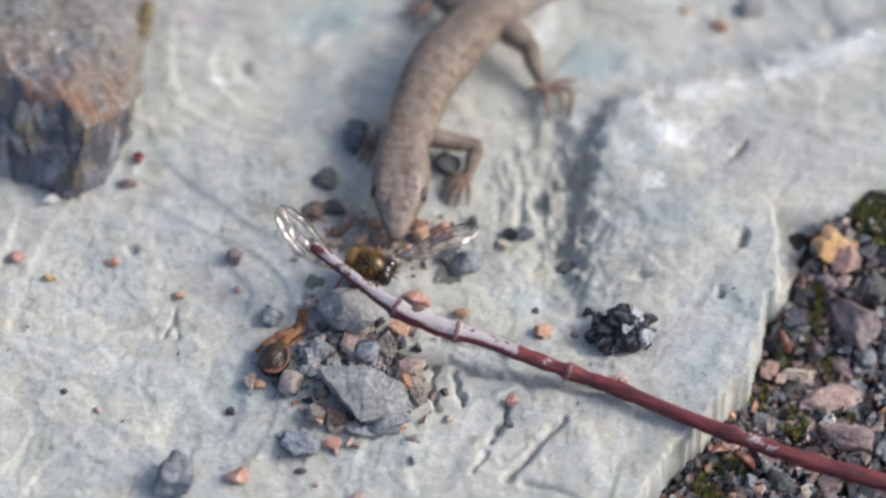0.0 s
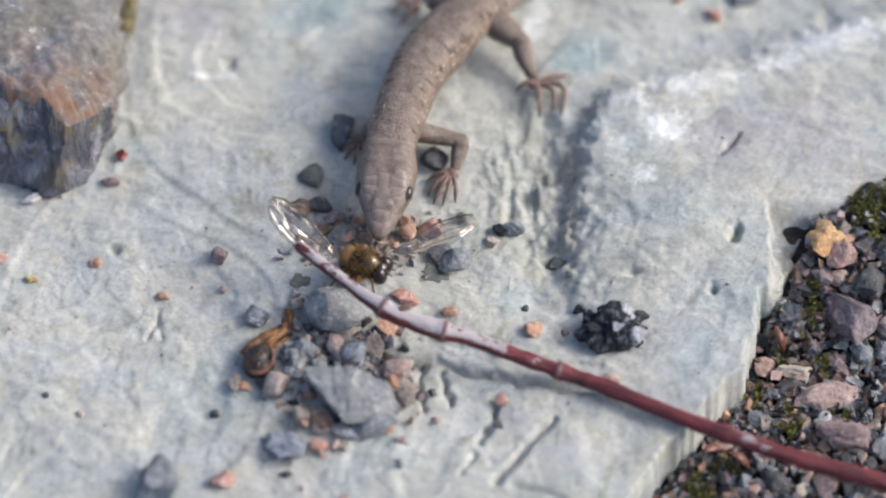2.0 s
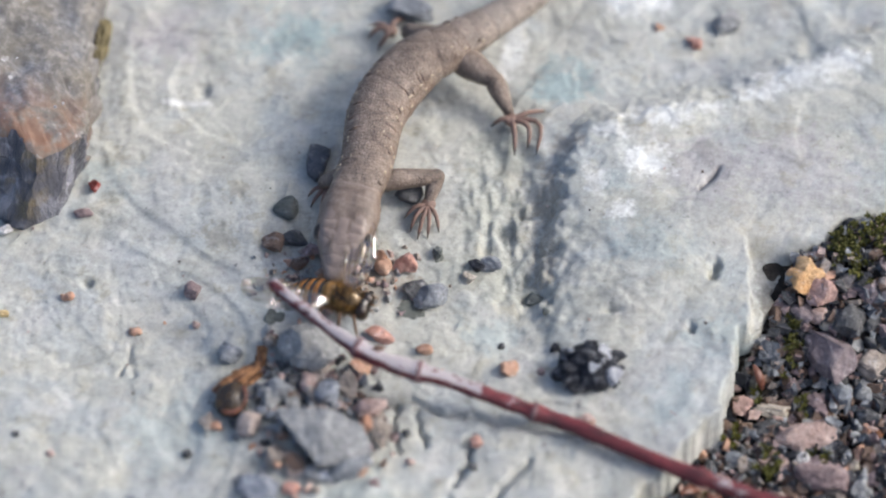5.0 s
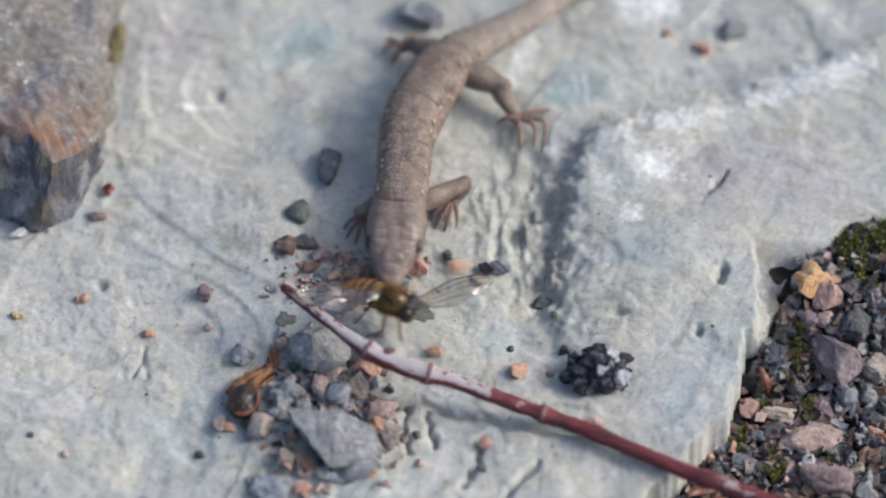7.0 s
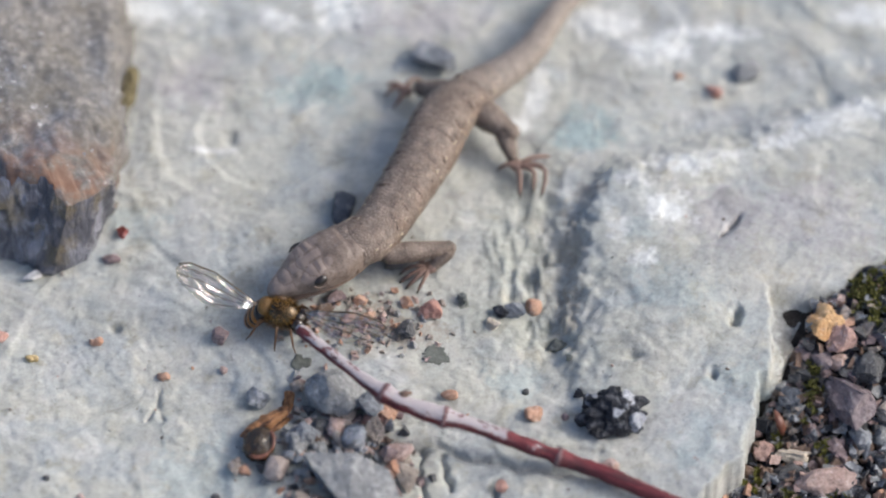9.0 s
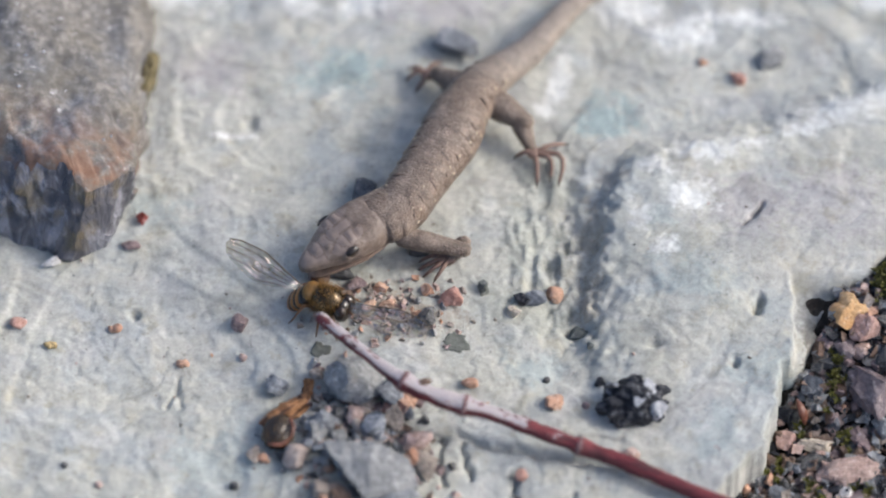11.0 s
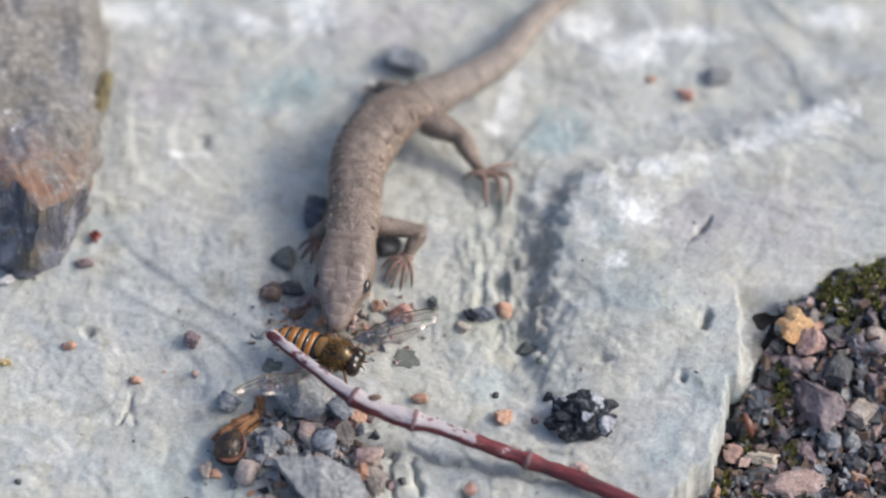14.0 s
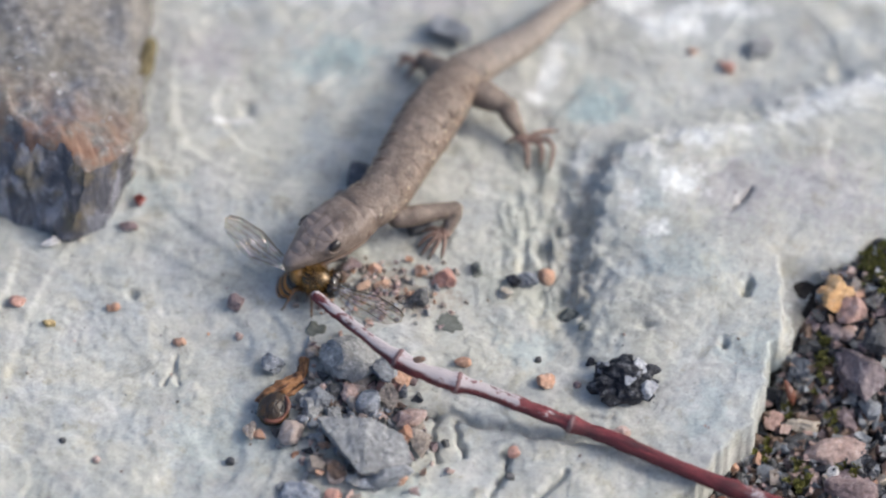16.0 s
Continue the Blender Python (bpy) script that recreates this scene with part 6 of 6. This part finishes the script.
    limbs(9.5, (-0.2, 18.7, 3.2), (-1.9, 17.9, 1.6), (-4.7, 17.1, 0.8), (6.9, 34.3, 1.2), (-6.7, 45.4, 1.2))
    body(12, (-16.0, 9.9, 4.6), (-12.5, 19.1, 6.2), (-10.6, 22.9, 5.6), (-7.1, 31.1, 5.4), (-3.4, 37.2, 5.2), (0.4, 42.3, 4.8), (6.3, 48.1, 3.6), (12.0, 56.0, 2.6))
    limbs(12, (-1.8, 19.6, 3.2), (-2.8, 17.7, 1.6), (-5.6, 16.1, 0.8), (6.6, 34.3, 1.2), (-6.2, 45.5, 1.2))
    body(12.5, (-12.3, 8.8, 3.6), (-10.9, 20.3, 6.2), (-10.0, 24.5, 5.6), (-7.9, 30.9, 5.4), (-4.7, 38.0, 5.2), (-0.3, 43.1, 4.8), (7.1, 48.8, 3.6), (13.6, 57.6, 2.6))
    limbs(12.5, (-0.9, 22.4, 3.2), (-1.8, 19.2, 1.6), (-3.5, 15.1, 0.8), (6.7, 34.4, 1.2), (-6.2, 45.4, 1.2))
    body(13, (-10.1, 6.9, 3.6), (-9.3, 18.9, 6.2), (-8.8, 24.3, 5.6), (-8.4, 31.2, 5.4), (-5.2, 37.8, 5.2), (-0.6, 42.1, 4.8), (8.1, 48.7, 3.6), (13.5, 56.2, 2.6))
    limbs(13, (-1.0, 22.6, 3.2), (-2.1, 20.2, 1.6), (-4.1, 16.1, 0.8), (6.5, 33.8, 1.2), (-6.4, 44.5, 1.2))
    body(13.5, (-11.1, 7.7, 3.6), (-9.6, 18.7, 6.2), (-8.8, 24.1, 5.6), (-8.7, 31.0, 5.4), (-5.4, 37.6, 5.2), (-1.2, 41.9, 4.8), (6.7, 48.1, 3.6), (13.1, 55.1, 2.6))
    limbs(13.5, (-0.7, 22.4, 3.2), (-1.7, 20.1, 1.6), (-4.7, 14.7, 0.8), (6.7, 34.1, 1.2), (-6.0, 45.1, 1.2))
    body(14, (-10.7, 8.0, 3.6), (-9.3, 19.3, 6.2), (-8.9, 24.7, 5.6), (-8.7, 31.6, 5.4), (-5.7, 37.8, 5.2), (-0.8, 41.6, 4.8), (8.3, 48.6, 3.6), (14.4, 57.4, 2.6))
    limbs(14, (-0.7, 22.9, 3.2), (-2.1, 20.6, 1.6), (-4.4, 15.2, 0.8), (6.5, 33.7, 1.2), (-5.8, 45.2, 1.2))
    body(14.5, (-14.7, 8.7, 3.6), (-11.3, 19.7, 6.2), (-9.7, 25.2, 5.6), (-8.8, 32.2, 5.4), (-5.4, 38.5, 5.2), (-0.8, 42.3, 4.8), (7.0, 48.6, 3.6), (13.8, 57.1, 2.6))
    limbs(14.5, (-1.1, 22.2, 3.2), (-2.5, 19.4, 1.6), (-4.2, 16.1, 0.8), (6.4, 34.4, 1.2), (-6.2, 45.6, 1.2))
    body(15, (-12.3, 1.9, 5.4), (-10.8, 13.7, 7.2), (-10.0, 19.8, 5.6), (-9.1, 28.4, 5.4), (-5.8, 35.1, 5.2), (-1.6, 39.8, 4.8), (6.1, 46.5, 3.6), (13.9, 59.0, 2.6))
    limbs(15, (-1.9, 21.1, 3.2), (-2.6, 19.1, 1.6), (-4.9, 15.3, 0.8), (6.4, 34.1, 1.2), (-6.0, 45.6, 1.2))
    body(15.2, (-15.0, 7.0, 4.4), (-11.6, 17.4, 6.2), (-10.3, 22.6, 5.6), (-8.5, 30.4, 5.4), (-5.2, 36.4, 5.2), (-1.1, 41.4, 4.8), (6.4, 47.6, 3.6), (13.7, 58.1, 2.6))
    limbs(15.2, (-1.8, 22.3, 3.2), (-2.7, 20.0, 1.6), (-5.5, 16.8, 0.8), (6.3, 34.3, 1.2), (-6.3, 45.6, 1.2))
    body(15.5, (-17.7, 8.8, 4.6), (-12.2, 18.6, 6.2), (-10.6, 23.7, 5.6), (-8.3, 31.2, 5.4), (-5.0, 36.7, 5.2), (-1.0, 41.9, 4.8), (6.4, 47.9, 3.6), (13.6, 57.8, 2.6))
    limbs(15.5, (-1.7, 22.9, 3.2), (-2.7, 20.5, 1.6), (-5.8, 17.5, 0.8), (6.3, 34.4, 1.2), (-6.5, 45.6, 1.2))
    body(16, (-22.3, 10.9, 4.6), (-15.5, 17.6, 6.2), (-11.1, 21.1, 5.6), (-7.3, 29.1, 5.4), (-4.5, 34.9, 5.2), (-0.9, 41.0, 4.8), (6.5, 47.5, 3.6), (11.8, 53.8, 2.6))
    limbs(16, (-1.6, 21.2, 3.2), (-2.5, 19.3, 1.6), (-4.9, 16.7, 0.8), (6.4, 34.1, 1.2), (-7.0, 45.2, 1.2))
    fly(0, -11.9, 4.7, 4.2, -22, 163, 47, 105, -3.1, -3.1, 4.3, 1.4, roll=-22, turn=-8)
    fly(2, -10.8, 4.8, 4.2, -22, 167, 49, 105, -3.5, -1.7, 4.3, 1.8, roll=-22, turn=-8)
    fly(3, -10.8, 4.8, 4.2, -22, 167, 49, 105, -3.5, -1.7, 4.3, 1.8, roll=-22, turn=-8)
    fly(3.5, -10.8, 5.6, 4.0, -26, 173, 58, 88, -2.2, -1.2, 3.8, 0.6, roll=-22, turn=-8)
    fly(6, -7.0, 4.8, 4.2, -3, 204, 169, 12, -1.3, -2.1, -0.2, -0.3, roll=14)
    fly(6.5, -2.0, 6.4, 5.1, 23, 147, -83, 20, -2.3, 0.3, 2.9, 0.5, roll=14)
    fly(7, -5.5, 4.5, 5.5, -26, 210, 47, 30, -0.9, -0.6, 3.0, -0.8, roll=14)
    fly(7.1, -18.6, 8.8, 3.2, -14, 176, -5, 70, -1.5, -1.8, 4.1, -0.5, roll=6)
    fly(7.5, -20.0, 8.6, 3.2, -14, 176, -5, 62, -1.6, -1.8, 4.1, -0.5, roll=-12)
    fly(8, -15.4, 7.1, 3.2, -21, 182, 11, 62, -3.9, -1.8, 3.8, -0.8, roll=14)
    fly(8.5, -18.6, 8.4, 3.2, -7, 161, 0, 62, -2.6, -0.6, 4.5, -0.2, roll=-14)
    fly(9, -21.2, 9.8, 3.3, -20, 180, 4, 62, -3.5, -1.1, 3.9, 0.2, roll=-14)
    fly(9.5, -20.0, 9.9, 3.8, -12, 158, 2, 62, -2.7, -0.3, 4.4, -1.2, roll=-14)
    fly(12, -14.8, 9.4, 3.6, -32, 181, 5, 40, -4.3, -1.0, 4.0, 0.4, roll=14)
    fly(12.5, -10.6, 4.7, 4.7, -10, 180, 24, 15, -4.5, -0.3, 3.1, -1.0, roll=14)
    fly(13, -10.4, 4.1, 4.0, -22, 219, 48, 4, -0.8, -4.0, 2.1, 1.8, roll=24, turn=-10)
    fly(13.5, -10.2, 3.8, 4.0, -20, 221, 42, 4, -0.9, -3.4, 2.1, 2.3, roll=24, turn=-10)
    fly(14, -10.6, 4.2, 4.0, -22, 225, 43, 4, -1.0, -3.7, 2.0, 1.8, roll=24, turn=-10)
    fly(14.5, -10.2, 3.6, 4.1, -17, 226, 51, 8, -1.0, -3.3, 1.0, 1.4, roll=24, turn=-10)
    fly(15, -9.6, 5.2, 2.5, -13, 212, 56, 15, -2.3, -2.6, 2.1, 0.6, roll=15)
    fly(15.2, -12.6, 6.9, 3.2, -6, 140, -15, 50, -3.0, 0.8, 2.5, -1.2, roll=0)
    fly(15.5, -13.4, 7.5, 3.2, -4, 154, -20, 60, -3.0, 0.8, 2.6, -1.2, roll=0)
    fly(16, -19.1, 10.0, 3.2, -11, 151, -18, 62, -3.1, -0.2, 3.1, -1.3, roll=8)

    def along(p, u):
        """Place and direction on the curve through the spine's joints."""
        i = min(int(u), len(p) - 2)
        t = u - i
        a, b = p[max(i - 1, 0)], p[i]
        c, d = p[i + 1], p[min(i + 2, len(p) - 1)]
        at = 0.5 * (2 * b + (c - a) * t + (2 * a - 5 * b + 4 * c - d) * t * t + (3 * b - a - 3 * c + d) * t ** 3)
        to = 0.5 * ((c - a) + 2 * (2 * a - 5 * b + 4 * c - d) * t + 3 * (3 * b - a - 3 * c + d) * t * t)
        return at, to.normalized()

    def aim(at, to):
        """A pose (in the lizard's space) at a point in mm, with +x along a direction and +z up."""
        x = Vector(to).normalized()
        y = Vector((0, 0, 1)).cross(x).normalized()
        z = x.cross(y)
        m = Matrix((x, y, z)).transposed().to_4x4()
        return Matrix.Translation((Vector(at) - HIP) * MM) @ m

    rows = {ob: [] for ob in (*segments, head, jaw, arm_l, forearm_l, hand_l, thigh_l, shin_l, foot_l, thigh_r, foot_r, arm_r, hand_r)}
    for t in sorted(spine):
        snout, *p = spine[t]
        p.append(p[-1] + (p[-1] - p[-2]).normalized() * 12 + Vector((3, 0, -1)))
        face = snout - p[0]
        u = 0.0
        if face.length < HEAD_REACH:
            while u < 2.0 and (along(p, u)[0] - snout).length < HEAD_REACH:
                u += 0.02
            face = snout - along(p, u)[0]
        base = snout - face.normalized() * HEAD_REACH
        nape = u
        for ob, u in zip(segments, SEGMENTS):
            at, to = along(p, max(u, nape))
            rows[ob].append((t, aim(at, to)))
        turn = pose(0, 0, 0, steps(t, (0, 7, 7.5, 9, 9.5, 11, 12, 15, 15.5, 16), (0, 0, 4, 6, 8, 8, 4, 0, 6, 12)), 0, 0)
        rows[head].append((t, aim(base, face) @ turn))
        gape = 14 if 9.2 < t < 9.8 else 5
        rows[jaw].append((t, aim(base, face) @ turn @ pose(0, 0, 0, 0, gape, 0)))
        elbow, wrist, tip, ankle, ankle_r = limb_rows[t]
        at, to = along(p, 0.75)
        left = Vector((to.y, -to.x, 0))
        root = at + left * 2.2 + Vector((0, 0, -1.3))
        reach = (elbow - root).normalized()
        rows[arm_l].append((t, aim(elbow - reach * 8.2, reach)))
        rows[forearm_l].append((t, aim(elbow, wrist - elbow)))
        rows[hand_l].append((t, aim(wrist, Vector((tip.x - wrist.x, tip.y - wrist.y, -0.6)))))
        root = at - left * 2.0 + Vector((0, 0, -1.6))
        nub = root - left * 2.6 + Vector((0, 0, -1.4)) - to * 0.8
        rows[arm_r].append((t, aim(root, nub - root)))
        rows[hand_r].append((t, aim(nub + Vector((0, 0, -0.9)), Vector((-0.3, -1, -0.2)))))
        at, to = along(p, 3.85)
        left = Vector((to.y, -to.x, 0))
        root = at + left * 1.6 + Vector((0, 0, -0.8))
        knee = root.lerp(ankle, 0.52) + Vector((0.9, 0.6, 1.2))
        rows[thigh_l].append((t, aim(root, knee - root)))
        rows[shin_l].append((t, aim(knee, ankle - knee)))
        rows[foot_l].append((t, aim(ankle, Vector((1, 0, 0)))))
        root = at - left * 1.5 + Vector((0, 0, -1.2))
        rows[thigh_r].append((t, aim(root, ankle_r + Vector((0, 0, 1)) - root)))
        rows[foot_r].append((t, aim(ankle_r, Vector((1, 0, 0)))))
    for ob, r in rows.items():
        walk(ob, r)
    walk(fly_body, fly_rows)
    walk(abdomen, bend)
    walk(wing_l, wl)
    walk(wing_r, wr)
    rest = blue_pebble.matrix_world.copy()
    moved = pose(-9.6 * MM, -1.6 * MM, (relief(-9.6, -1.6) + 1.4) * MM, 20, 35, 70)
    walk(blue_pebble, [(0, rest), (6.8, rest), (7.1, moved), (16, moved)])
    rest = dark_crumb.matrix_world.copy()
    moved = pose(-5.5 * MM, 9.3 * MM, (relief(-5.5, 9.3) + 0.7) * MM, 0, 15, 70)
    walk(dark_crumb, [(0, rest), (6.8, rest), (7.1, moved), (16, moved)])
    rest = arm_pebble.matrix_world.copy()

    def lies(x, y, turn):
        return pose(x * MM, y * MM, (relief(x, y) + 0.8) * MM, 0, 0, turn)

    under, near, by_leg, end = lies(-7.3, 19.4, 40), lies(-3.8, 21.2, 25), lies(-4.8, 22.0, 60), lies(-6.5, 20.1, 70)
    walk(arm_pebble, [(0, rest), (3.6, rest), (6.2, near), (7.3, under), (9.8, under), (12, lies(-5.8, 20.0, 50)), (13, by_leg), (15, by_leg), (16, end)])
    rest = flat_chip.matrix_world.copy()
    walk(flat_chip, [(0, rest), (6.8, rest), (7.1, lies(-9.0, -3.6, 30)), (16, lies(-9.0, -3.6, 30))])
    rest = orange_ball.matrix_world.copy()
    moved = pose(9.9 * MM, 13.9 * MM, (relief(9.9, 13.9) + 0.8) * MM, 40, 60, 30)
    walk(orange_ball, [(0, rest), (6.9, rest), (7.1, moved), (16, moved)])


motions()
